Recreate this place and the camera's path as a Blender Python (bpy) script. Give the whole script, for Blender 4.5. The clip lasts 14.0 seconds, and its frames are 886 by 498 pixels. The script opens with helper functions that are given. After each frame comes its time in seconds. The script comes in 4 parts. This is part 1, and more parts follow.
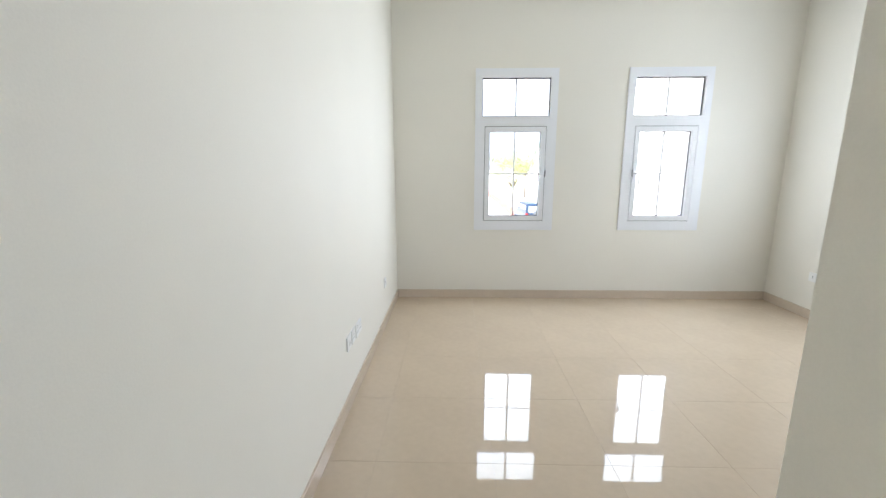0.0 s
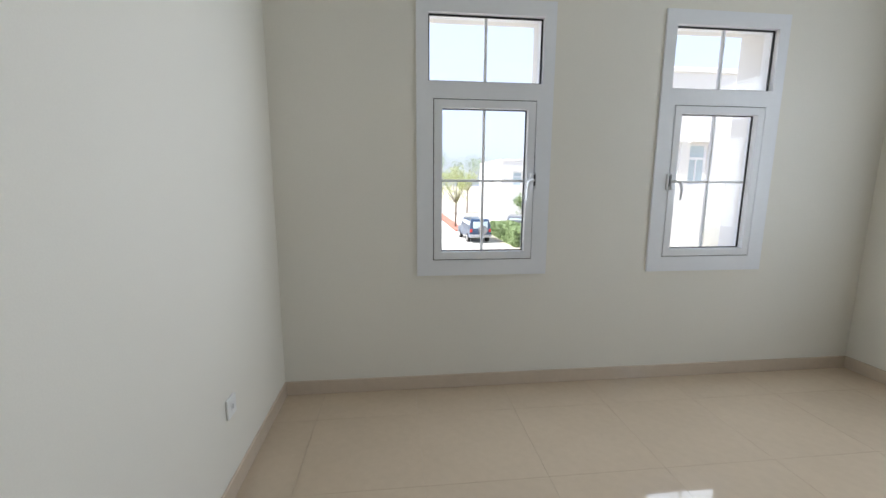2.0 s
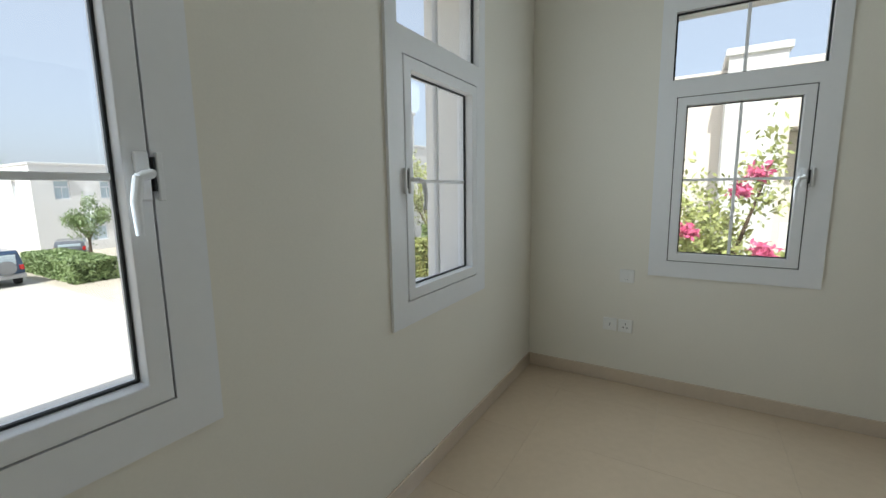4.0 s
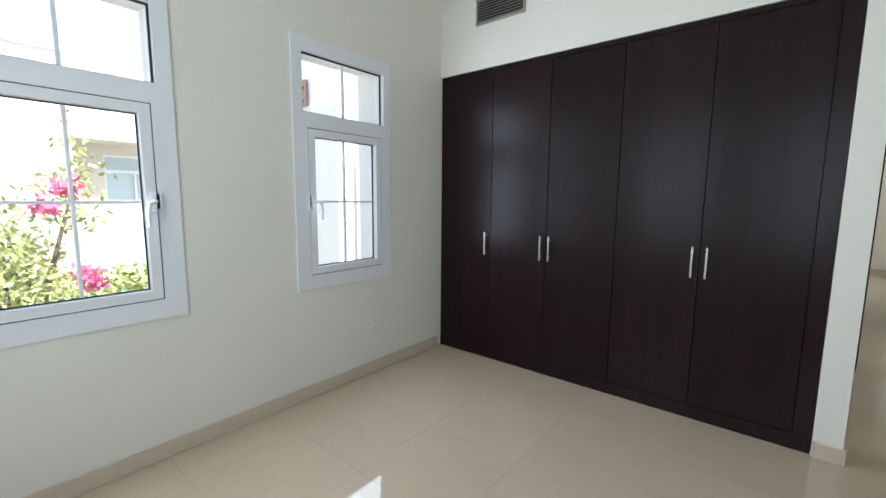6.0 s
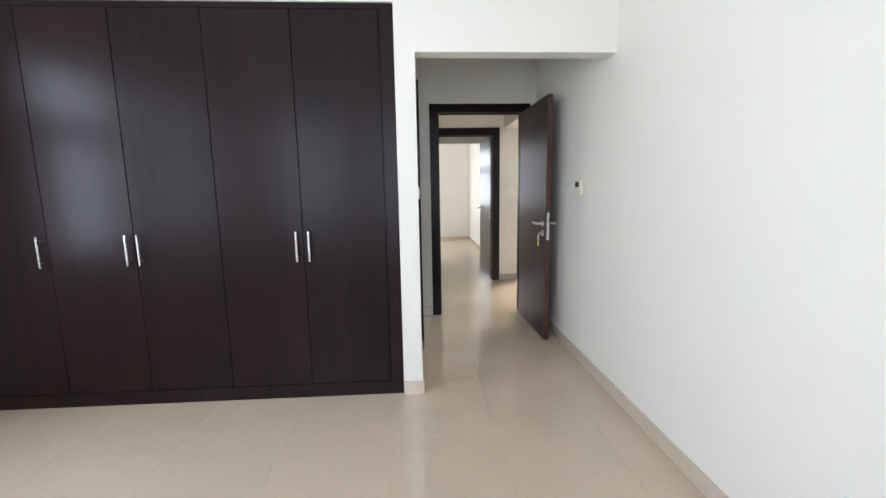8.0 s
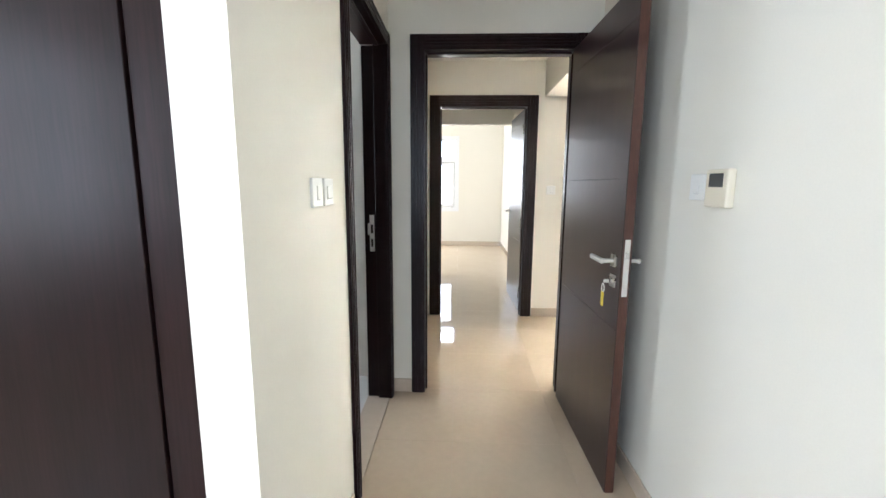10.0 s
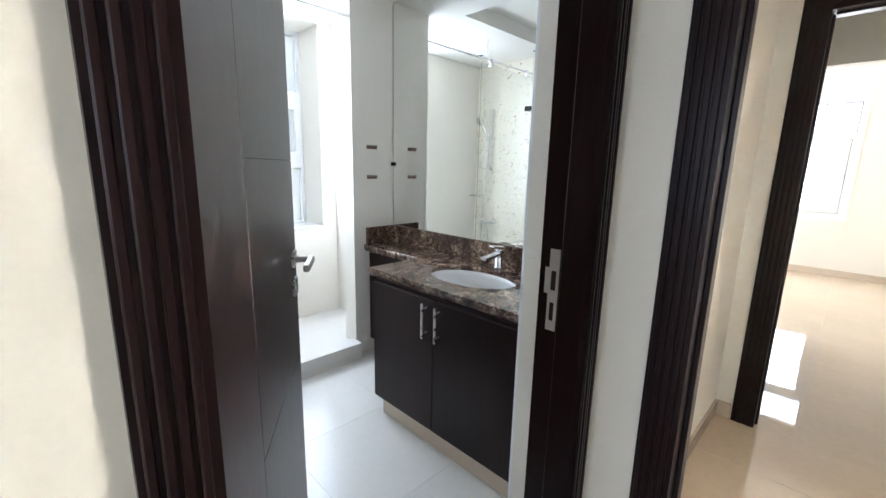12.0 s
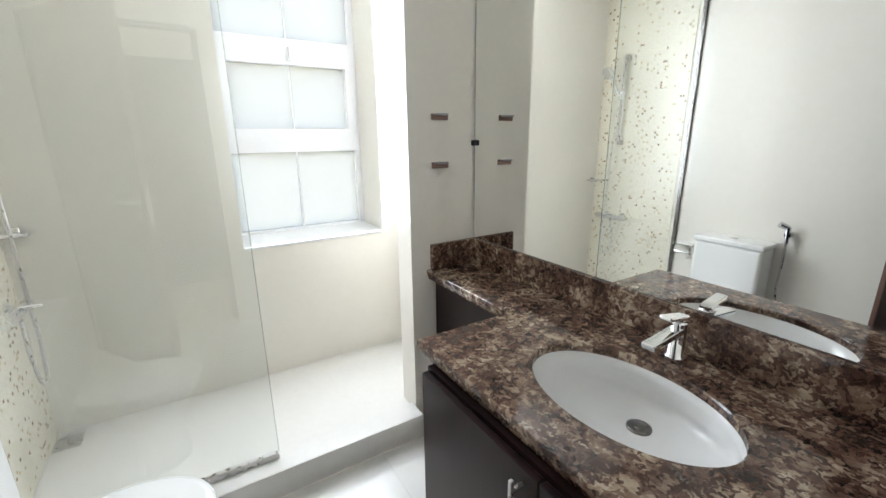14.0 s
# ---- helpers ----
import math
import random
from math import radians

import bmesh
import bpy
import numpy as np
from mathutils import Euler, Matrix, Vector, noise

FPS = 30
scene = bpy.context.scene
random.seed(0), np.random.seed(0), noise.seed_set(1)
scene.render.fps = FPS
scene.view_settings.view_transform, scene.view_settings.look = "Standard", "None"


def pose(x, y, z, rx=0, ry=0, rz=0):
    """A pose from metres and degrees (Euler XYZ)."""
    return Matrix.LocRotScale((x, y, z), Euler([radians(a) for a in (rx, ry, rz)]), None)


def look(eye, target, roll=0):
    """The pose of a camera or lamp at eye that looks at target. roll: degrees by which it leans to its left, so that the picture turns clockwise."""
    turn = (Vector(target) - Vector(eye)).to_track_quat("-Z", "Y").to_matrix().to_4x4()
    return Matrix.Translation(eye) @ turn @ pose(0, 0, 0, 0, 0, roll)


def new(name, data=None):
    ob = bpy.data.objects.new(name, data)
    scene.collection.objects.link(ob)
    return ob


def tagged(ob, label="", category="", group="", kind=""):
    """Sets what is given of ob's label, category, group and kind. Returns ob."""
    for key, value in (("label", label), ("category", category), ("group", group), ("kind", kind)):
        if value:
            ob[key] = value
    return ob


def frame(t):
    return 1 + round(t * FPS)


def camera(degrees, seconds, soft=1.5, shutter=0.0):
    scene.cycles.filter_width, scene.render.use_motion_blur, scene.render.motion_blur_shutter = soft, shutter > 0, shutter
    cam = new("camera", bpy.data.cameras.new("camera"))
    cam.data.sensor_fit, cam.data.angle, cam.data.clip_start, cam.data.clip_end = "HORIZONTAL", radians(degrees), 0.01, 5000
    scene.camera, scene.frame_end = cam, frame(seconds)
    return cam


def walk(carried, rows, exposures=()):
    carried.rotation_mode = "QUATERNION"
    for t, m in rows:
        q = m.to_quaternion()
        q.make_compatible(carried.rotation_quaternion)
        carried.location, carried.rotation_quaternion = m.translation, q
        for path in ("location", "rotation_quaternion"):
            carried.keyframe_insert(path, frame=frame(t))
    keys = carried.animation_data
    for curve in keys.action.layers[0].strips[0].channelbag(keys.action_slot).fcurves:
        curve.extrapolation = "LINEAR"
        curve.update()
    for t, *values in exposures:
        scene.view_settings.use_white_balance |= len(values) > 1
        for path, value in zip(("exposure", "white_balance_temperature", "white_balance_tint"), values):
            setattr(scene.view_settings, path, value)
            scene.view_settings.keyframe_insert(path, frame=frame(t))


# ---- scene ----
cam = camera(94.3, 14.0)
PATH = [
    (0, (0.631, -0.674, 1.43), (0.576, 1.286, 1.035), -0.1),
    (0.5, (0.655, -0.188, 1.377), (0.616, 1.777, 1.006), 0.3),
    (1, (0.642, 0.281, 1.365), (0.687, 2.247, 1.004), 0.6),
    (1.5, (0.689, 0.733, 1.348), (0.809, 2.699, 0.998), 0.6),
    (2, (0.717, 1.192, 1.346), (0.938, 3.153, 1.021), 0.3),
    (2.2, (0.715, 1.383, 1.35), (1.025, 3.331, 1.022), 0.1),
    (4.3, (1.281, 2.781, 1.315), (3.111, 3.54, 1.045), -1.2),
    (4.5, (1.384, 2.774, 1.336), (3.28, 3.354, 1.077), -1.5),
    (5, (1.547, 2.816, 1.364), (3.525, 2.696, 1.1), -1.0),
    (5.5, (1.623, 2.876, 1.361), (3.37, 1.936, 1.106), -0.3),
    (6, (1.586, 2.905, 1.386), (2.845, 1.371, 1.138), 0.5),
    (6.5, (1.445, 2.988, 1.37), (2.208, 1.156, 1.124), 0.6),
    (7, (1.351, 3.065, 1.359), (1.694, 1.113, 1.092), 0.1),
    (7.5, (1.283, 2.94, 1.325), (1.35, 0.96, 1.047), -0.3),
    (8, (1.23, 2.585, 1.343), (1.116, 0.609, 1.057), -0.9),
    (8.2, (1.199, 2.438, 1.335), (1.026, 0.465, 1.053), -0.9),
    (10.3, (0.755, 0.531, 1.356), (0.918, -1.438, 1.041), 0.8),
    (10.5, (0.731, 0.368, 1.373), (0.963, -1.593, 1.055), 1.0),
    (11, (0.687, -0.056, 1.373), (1.252, -1.943, 1.029), 0.2),
    (11.5, (0.706, -0.394, 1.36), (1.707, -2.089, 1.004), 0.7),
    (12, (0.806, -0.708, 1.368), (2.182, -2.105, 0.973), 1.3),
    (12.5, (0.944, -0.976, 1.367), (2.669, -1.916, 0.99), 1.4),
    (13, (1.197, -1.139, 1.371), (2.84, -2.22, 1.012), 0.7),
    (13.5, (1.422, -1.319, 1.38), (2.994, -2.497, 1.006), -0.5),
    (14, (1.635, -1.464, 1.401), (3.277, -2.478, 0.877), -0.6),
]
EXPOSURES = [(0.0, 2.4, 5850, 11), (1.0, 1.82, 5900, 11), (2.0, 1.52, 5880, 11), (4.5, 0.9, 6050, 4), (5.0, 1.1, 6000, 4), (5.5, 1.42, 5700, 6), (6.0, 1.88, 5620, 6), (6.5, 2.18, 5550, 7),
             (7.5, 2.55, 5550, 12), (8.2, 2.65, 5620, 13), (10.5, 3.25, 5600, 11), (11.0, 3.08, 5450, 11), (11.5, 3.2, 5400, 12), (12.0, 3.48, 5620, 13), (13.0, 3.8, 6350, 13), (14.0, 3.43, 6150, 13)]
walk(cam, [(t, look(eye, target, roll)) for t, eye, target, roll in PATH], EXPOSURES)

# ---- world and sun ----
world = bpy.data.worlds.new("sky")
scene.world = world
world.use_nodes = True
wn = world.node_tree.nodes
sky = wn.new("ShaderNodeTexSky")
sky.sky_type, sky.sun_disc = "NISHITA", False
sky.sun_elevation, sky.sun_rotation = radians(52), radians(262)
sky.air_density, sky.dust_density = 0.8, 4.0
wn["Background"].inputs["Strength"].default_value = 0.096
haze = wn.new("ShaderNodeMix")
haze.data_type = "RGBA"
haze.inputs["Factor"].default_value = 0.5
haze.inputs["B"].default_value = (6.0, 6.2, 6.7, 1)
world.node_tree.links.new(sky.outputs["Color"], haze.inputs["A"])
world.node_tree.links.new(haze.outputs["Result"], wn["Background"].inputs["Color"])
sun = new("sun", bpy.data.lights.new("sun", "SUN"))
sun.data.energy, sun.data.angle, sun.data.color = 3.1, radians(0.5), (1.0, 0.95, 0.87)
sun.matrix_world = look((-8, -1.6, 11), (0, 0, 0))


def daylight(x, y, z, tx, ty, w, h, watts, colour=(0.90, 0.96, 1.0)):
    """The sky's light in a window opening."""
    lamp = new("window_daylight", bpy.data.lights.new("window_daylight", "AREA"))
    lamp.data.shape, lamp.data.size, lamp.data.size_y = "RECTANGLE", w, h
    lamp.data.energy, lamp.data.color = watts, colour
    lamp.matrix_world = look((x, y, z), (x + tx, y + ty, z))


# the north windows pane by pane, the others light by light
for wx in (1.254, 2.779):
    for side in (-1, 1):
        daylight(wx + side * 0.1365, 3.69, 1.126, 0, -1, 0.252, 0.42, 0.59)
        daylight(wx + side * 0.1365, 3.69, 1.564, 0, -1, 0.252, 0.42, 0.59)
        daylight(wx + side * 0.176, 3.69, 2.12, 0, -1, 0.33, 0.36, 0.65)
for wx, wy, tx, ty in ((3.978, 2.529, -1, 0), (3.978, 1.042, -1, 0)):
    daylight(wx, wy, 1.345, tx, ty, 0.52, 0.86, 2.35)
    daylight(wx, wy, 2.12, tx, ty, 0.68, 0.36, 1.3)
# second bedroom: only the first opening is in view, three are added for light
for wx, wy, tx, ty in ((1.24, -8.37, 0, 1), (2.8, -8.37, 0, 1), (3.978, -6.0, -1, 0), (3.978, -7.4, -1, 0)):
    daylight(wx, wy, 1.345, tx, ty, 0.52, 0.86, 1.8, (1.0, 0.98, 0.93))
    daylight(wx, wy, 2.12, tx, ty, 0.68, 0.36, 1.05, (1.0, 0.98, 0.93))
# side room window, raised far above sky strength to brighten the hall
daylight(-1.16, -7.56, 1.35, 0, 1, 1.4, 1.7, 250, (1.0, 0.98, 0.94))
daylight(3.965, -2.065, 1.62, -1, 0, 0.76, 1.5, 3.3)


# ---- materials ----
def material(name, colour, rough=0.5, metal=0.0, spread=0.06, scale=6.0, grain=60.0, bump=0.0, spec=0.5, stretch=(1, 1, 1), random_tone=0.0):
    m = bpy.data.materials.new(name)
    m.use_nodes = True
    n, l = m.node_tree.nodes, m.node_tree.links
    b = n["Principled BSDF"]
    b.inputs["Metallic"].default_value = metal
    b.inputs["Specular IOR Level"].default_value = spec
    tc, mp = n.new("ShaderNodeTexCoord"), n.new("ShaderNodeMapping")
    mp.inputs["Scale"].default_value = stretch
    l.new(tc.outputs["Object"], mp.inputs["Vector"])
    big, fine = n.new("ShaderNodeTexNoise"), n.new("ShaderNodeTexNoise")
    for t, s in ((big, scale), (fine, grain)):
        t.inputs["Scale"].default_value = s
        t.inputs["Detail"].default_value = 4
        l.new(mp.outputs["Vector"], t.inputs["Vector"])
    add = n.new("ShaderNodeMath")
    add.operation = "ADD"
    l.new(big.outputs["Fac"], add.inputs[0])
    l.new(fine.outputs["Fac"], add.inputs[1])
    ramp = n.new("ShaderNodeMapRange")
    ramp.inputs["From Min"].default_value, ramp.inputs["From Max"].default_value = 0.6, 1.4
    ramp.inputs["To Min"].default_value, ramp.inputs["To Max"].default_value = 1 - spread, 1 + spread
    l.new(add.outputs[0], ramp.inputs["Value"])
    tone = n.new("ShaderNodeMix")
    tone.data_type, tone.blend_type = "RGBA", "MULTIPLY"
    tone.inputs["Factor"].default_value = 1
    tone.inputs["A"].default_value = (*colour, 1)
    value = ramp.outputs["Result"]
    if random_tone:
        info, rr, mul = n.new("ShaderNodeObjectInfo"), n.new("ShaderNodeMapRange"), n.new("ShaderNodeMath")
        rr.inputs["To Min"].default_value, rr.inputs["To Max"].default_value = 1 - random_tone, 1 + random_tone
        mul.operation = "MULTIPLY"
        l.new(info.outputs["Random"], rr.inputs["Value"])
        l.new(rr.outputs["Result"], mul.inputs[0])
        l.new(value, mul.inputs[1])
        value = mul.outputs[0]
    comb = n.new("ShaderNodeCombineColor")
    for k in ("Red", "Green", "Blue"):
        l.new(value, comb.inputs[k])
    l.new(comb.outputs["Color"], tone.inputs["B"])
    l.new(tone.outputs["Result"], b.inputs["Base Color"])
    rg = n.new("ShaderNodeMapRange")
    rg.inputs["To Min"].default_value, rg.inputs["To Max"].default_value = rough * 0.85, min(1, rough * 1.15)
    l.new(fine.outputs["Fac"], rg.inputs["Value"])
    l.new(rg.outputs["Result"], b.inputs["Roughness"])
    if bump:
        bp = n.new("ShaderNodeBump")
        bp.inputs["Strength"].default_value, bp.inputs["Distance"].default_value = bump, 0.004
        l.new(fine.outputs["Fac"], bp.inputs["Height"])
        l.new(bp.outputs["Normal"], b.inputs["Normal"])
    return m


def ramped(name, texture, stops, rough=0.3, scale=20.0, detail=6.0, distortion=0.0, stretch=(1, 1, 1)):
    """A material whose colour runs over a noise or cell texture by the given stops."""
    m = bpy.data.materials.new(name)
    m.use_nodes = True
    n, l = m.node_tree.nodes, m.node_tree.links
    b = n["Principled BSDF"]
    b.inputs["Roughness"].default_value = rough
    tc, mp = n.new("ShaderNodeTexCoord"), n.new("ShaderNodeMapping")
    mp.inputs["Scale"].default_value = stretch
    l.new(tc.outputs["Object"], mp.inputs["Vector"])
    t = n.new(texture)
    t.inputs["Scale"].default_value = scale
    if texture == "ShaderNodeTexNoise":
        t.inputs["Detail"].default_value, t.inputs["Distortion"].default_value = detail, distortion
        out = t.outputs["Fac"]
    else:
        out = t.outputs["Distance"]
    l.new(mp.outputs["Vector"], t.inputs["Vector"])
    cr = n.new("ShaderNodeValToRGB")
    e = cr.color_ramp.elements
    while len(e) < len(stops):
        e.new(0.5)
    for k, (p, c) in zip(e, stops):
        k.position, k.color = p, (*c, 1)
    l.new(out, cr.inputs["Fac"])
    l.new(cr.outputs["Color"], b.inputs["Base Color"])
    return m


def glass_material(name, tint, low):
    """Clear glass: it lets light straight through and gleams more at a slant."""
    m = bpy.data.materials.new(name)
    m.use_nodes = True
    n, l = m.node_tree.nodes, m.node_tree.links
    n.remove(n["Principled BSDF"])
    tr, gl, mx, lw = n.new("ShaderNodeBsdfTransparent"), n.new("ShaderNodeBsdfGlossy"), n.new("ShaderNodeMixShader"), n.new("ShaderNodeLayerWeight")
    pw, ra = n.new("ShaderNodeMath"), n.new("ShaderNodeMapRange")
    tr.inputs["Color"].default_value = (*tint, 1)
    gl.inputs["Roughness"].default_value = 0.01
    pw.operation = "POWER"
    pw.inputs[1].default_value = 5.0
    ra.inputs["To Min"].default_value, ra.inputs["To Max"].default_value = low, 0.9
    l.new(lw.outputs["Facing"], pw.inputs[0])
    l.new(pw.outputs[0], ra.inputs["Value"])
    l.new(ra.outputs["Result"], mx.inputs[0])
    l.new(tr.outputs[0], mx.inputs[1])
    l.new(gl.outputs[0], mx.inputs[2])
    l.new(mx.outputs[0], n["Material Output"].inputs["Surface"])
    return m


def obscured_material():
    m = bpy.data.materials.new("obscured_glass")
    m.use_nodes = True
    n, l = m.node_tree.nodes, m.node_tree.links
    n.remove(n["Principled BSDF"])
    t = n.new("ShaderNodeBsdfTranslucent")
    t.inputs["Color"].default_value = (0.465, 0.485, 0.48, 1)
    l.new(t.outputs[0], n["Material Output"].inputs["Surface"])
    return m


def mosaic_material():
    """Cream mosaic with scattered brown and ochre chips."""
    m = bpy.data.materials.new("mosaic")
    m.use_nodes = True
    n, l = m.node_tree.nodes, m.node_tree.links
    b = n["Principled BSDF"]
    b.inputs["Roughness"].default_value = 0.25
    tc, mp = n.new("ShaderNodeTexCoord"), n.new("ShaderNodeMapping")
    mp.inputs["Scale"].default_value = (1, 1, 1)
    mp.inputs["Rotation"].default_value = (radians(90), 0, 0)
    br = n.new("ShaderNodeTexBrick")
    br.inputs["Scale"].default_value = 1.0
    br.inputs["Brick Width"].default_value, br.inputs["Row Height"].default_value = 0.017, 0.017
    br.inputs["Mortar Size"].default_value = 0.0016
    br.offset = 0.0
    br.inputs["Color1"].default_value = (0, 0, 0, 1)
    br.inputs["Color2"].default_value = (1, 1, 1, 1)
    br.inputs["Mortar"].default_value = (0.5, 0.5, 0.5, 1)
    cr = n.new("ShaderNodeValToRGB")
    cr.color_ramp.interpolation = "CONSTANT"
    e = cr.color_ramp.elements
    e[0].position, e[0].color = 0.0, (0.30, 0.20, 0.11, 1)
    e[1].position, e[1].color = 0.035, (0.56, 0.44, 0.26, 1)
    for p, c in ((0.075, (0.78, 0.74, 0.62, 1)), (0.6, (0.74, 0.71, 0.6, 1)), (0.8, (0.8, 0.77, 0.67, 1))):
        k = e.new(p)
        k.color = c
    l.new(tc.outputs["Object"], mp.inputs["Vector"])
    l.new(mp.outputs["Vector"], br.inputs["Vector"])
    l.new(br.outputs["Color"], cr.inputs["Fac"])
    l.new(cr.outputs["Color"], b.inputs["Base Color"])
    return m


def marble_material():
    """Broken brown marble: angular fragments of many browns, with beige flecks and thin pale veins."""
    m = bpy.data.materials.new("brown_emperador_marble")
    m.use_nodes = True
    n, l = m.node_tree.nodes, m.node_tree.links
    b = n["Principled BSDF"]
    b.inputs["Roughness"].default_value = 0.07
    tc, warp, mixv = n.new("ShaderNodeTexCoord"), n.new("ShaderNodeTexNoise"), n.new("ShaderNodeMix")
    warp.inputs["Scale"].default_value, warp.inputs["Detail"].default_value = 45, 6
    mixv.data_type, mixv.blend_type = "RGBA", "LINEAR_LIGHT"
    mixv.inputs["Factor"].default_value = 0.03
    l.new(tc.outputs["Object"], warp.inputs["Vector"])
    l.new(tc.outputs["Object"], mixv.inputs["A"])
    l.new(warp.outputs["Color"], mixv.inputs["B"])
    cells, seams, cloud = n.new("ShaderNodeTexVoronoi"), n.new("ShaderNodeTexVoronoi"), n.new("ShaderNodeTexNoise")
    cells.inputs["Scale"].default_value = 78
    seams.feature = "DISTANCE_TO_EDGE"
    seams.inputs["Scale"].default_value = 30
    cloud.inputs["Scale"].default_value, cloud.inputs["Detail"].default_value = 13, 9
    for t in (cells, seams):
        l.new(mixv.outputs["Result"], t.inputs["Vector"])
    l.new(tc.outputs["Object"], cloud.inputs["Vector"])
    sep, mean = n.new("ShaderNodeSeparateColor"), n.new("ShaderNodeMix")
    l.new(cells.outputs["Color"], sep.inputs["Color"])
    mean.data_type = "FLOAT"
    mean.inputs["Factor"].default_value = 0.70
    l.new(sep.outputs["Red"], mean.inputs["A"])
    l.new(cloud.outputs["Fac"], mean.inputs["B"])
    cr = n.new("ShaderNodeValToRGB")
    e = cr.color_ramp.elements
    stops = ((0.30, (0.028, 0.014, 0.011)), (0.43, (0.070, 0.037, 0.028)), (0.52, (0.135, 0.080, 0.058)), (0.60, (0.24, 0.165, 0.115)), (0.71, (0.47, 0.38, 0.28)))
    while len(e) < len(stops):
        e.new(0.5)
    for k, (p, c) in zip(e, stops):
        k.position, k.color = p, (*c, 1)
    l.new(mean.outputs["Result"], cr.inputs["Fac"])
    edge, vein = n.new("ShaderNodeMapRange"), n.new("ShaderNodeMix")
    edge.inputs["From Min"].default_value, edge.inputs["From Max"].default_value = 0.0, 0.02
    edge.inputs["To Min"].default_value, edge.inputs["To Max"].default_value = 0.35, 0.0
    l.new(seams.outputs["Distance"], edge.inputs["Value"])
    vein.data_type = "RGBA"
    vein.inputs["B"].default_value = (0.34, 0.24, 0.17, 1)
    l.new(edge.outputs["Result"], vein.inputs["Factor"])
    l.new(cr.outputs["Color"], vein.inputs["A"])
    l.new(vein.outputs["Result"], b.inputs["Base Color"])
    return m


PAINT = material("cream_wall_paint", (0.82, 0.79, 0.71), 0.6, spread=0.025, scale=1.3, grain=180, bump=0.06, spec=0.3)
CEILING = material("ceiling_paint", (0.84, 0.82, 0.76), 0.8, spread=0.02, scale=1.0, grain=120, bump=0.03, spec=0.2)
UPVC = material("white_window_plastic", (0.83, 0.84, 0.86), 0.35, spread=0.015, scale=3, grain=40)
GASKET = material("black_rubber_seal", (0.02, 0.022, 0.025), 0.6)
TILE = material("polished_beige_porcelain", (0.565, 0.458, 0.338), 0.03, spread=0.05, scale=3.5, grain=22, spec=0.56, random_tone=0.015)
SKIRT = material("beige_porcelain_skirting", (0.62, 0.52, 0.41), 0.12, spread=0.05, scale=3.5, grain=22)
GROUT = material("tile_grout", (0.50, 0.42, 0.33), 0.8, spread=0.1)
BATH_TILE = material("pale_bathroom_floor_tile", (0.80, 0.785, 0.75), 0.22, spread=0.03, scale=4, grain=30, random_tone=0.02)
WALL_TILE = material("cream_wall_tile", (0.85, 0.815, 0.745), 0.14, spread=0.02, scale=2.5, grain=30)
DOOR_WOOD = material("dark_wenge_door_veneer", (0.028, 0.014, 0.0135), 0.32, spread=0.35, scale=3, grain=30, bump=0.02, spec=0.55, stretch=(6, 6, 0.35))
DARK_WOOD = material("dark_wenge_wood", (0.0135, 0.0055, 0.0058), 0.30, spread=0.55, scale=2.2, grain=26, bump=0.03, spec=0.21, stretch=(6, 6, 0.3), random_tone=0.14)
EDGE_WOOD = material("reddish_door_edging", (0.075, 0.028, 0.018), 0.4, spread=0.35, scale=6, grain=50, stretch=(5, 5, 0.4))
GROOVE = material("dark_groove", (0.012, 0.009, 0.008), 0.6)
STEEL = material("brushed_steel", (0.62, 0.61, 0.59), 0.28, 1.0, spread=0.015, grain=40)
SATIN = material("satin_nickel", (0.66, 0.64, 0.60), 0.42, 0.45, spread=0.06, grain=90)
CHROME = material("polished_chrome", (0.80, 0.81, 0.82), 0.06, 1.0, spread=0.004)
PLATE = material("white_switch_plastic", (0.84, 0.84, 0.82), 0.35, spread=0.01)
PLATE_GREY = material("shadow_grey_plastic", (0.35, 0.35, 0.36), 0.5, spread=0.02)
BEIGE_PLASTIC = material("ivory_plastic", (0.76, 0.70, 0.57), 0.4, spread=0.015)
SCREEN = material("dark_display", (0.05, 0.055, 0.06), 0.12)
YELLOW = material("yellow_plastic_tag", (0.80, 0.62, 0.06), 0.4, spread=0.05)
CERAMIC = material("white_ceramic", (0.86, 0.86, 0.85), 0.07, spread=0.01)
MARBLE = marble_material()
MOSAIC = mosaic_material()
GLASS = glass_material("clear_window_glass", (0.985, 0.99, 0.99), 0.035)
SHOWER_GLASS = glass_material("clear_shower_glass", (0.97, 0.98, 0.975), 0.085)
FROST = obscured_material()
MIRROR = bpy.data.materials.new("silvered_mirror")
MIRROR.use_nodes = True
MIRROR.node_tree.nodes["Principled BSDF"].inputs["Base Color"].default_value = (0.89, 0.90, 0.885, 1)
MIRROR.node_tree.nodes["Principled BSDF"].inputs["Metallic"].default_value = 1.0
MIRROR.node_tree.nodes["Principled BSDF"].inputs["Roughness"].default_value = 0.0
RENDER = material("white_exterior_render", (0.75, 0.74, 0.72), 0.85, spread=0.05, scale=0.6, grain=30, bump=0.1)
RENDER_WARM = material("cream_exterior_render", (0.72, 0.66, 0.59), 0.85, spread=0.05, scale=0.6, grain=30, bump=0.1)
# solid panes: reflected sky and pale curtains are put into the blue colour
PANE_SKY = material("far_glass_with_sky", (0.52, 0.61, 0.66), 0.1, spread=0.1)
SAND = material("pale_sandy_ground", (0.48, 0.43, 0.35), 0.9, spread=0.12, scale=0.5, grain=9)
PAVE = material("pale_concrete_paving", (0.52, 0.49, 0.44), 0.85, spread=0.08, scale=1.5, grain=25)
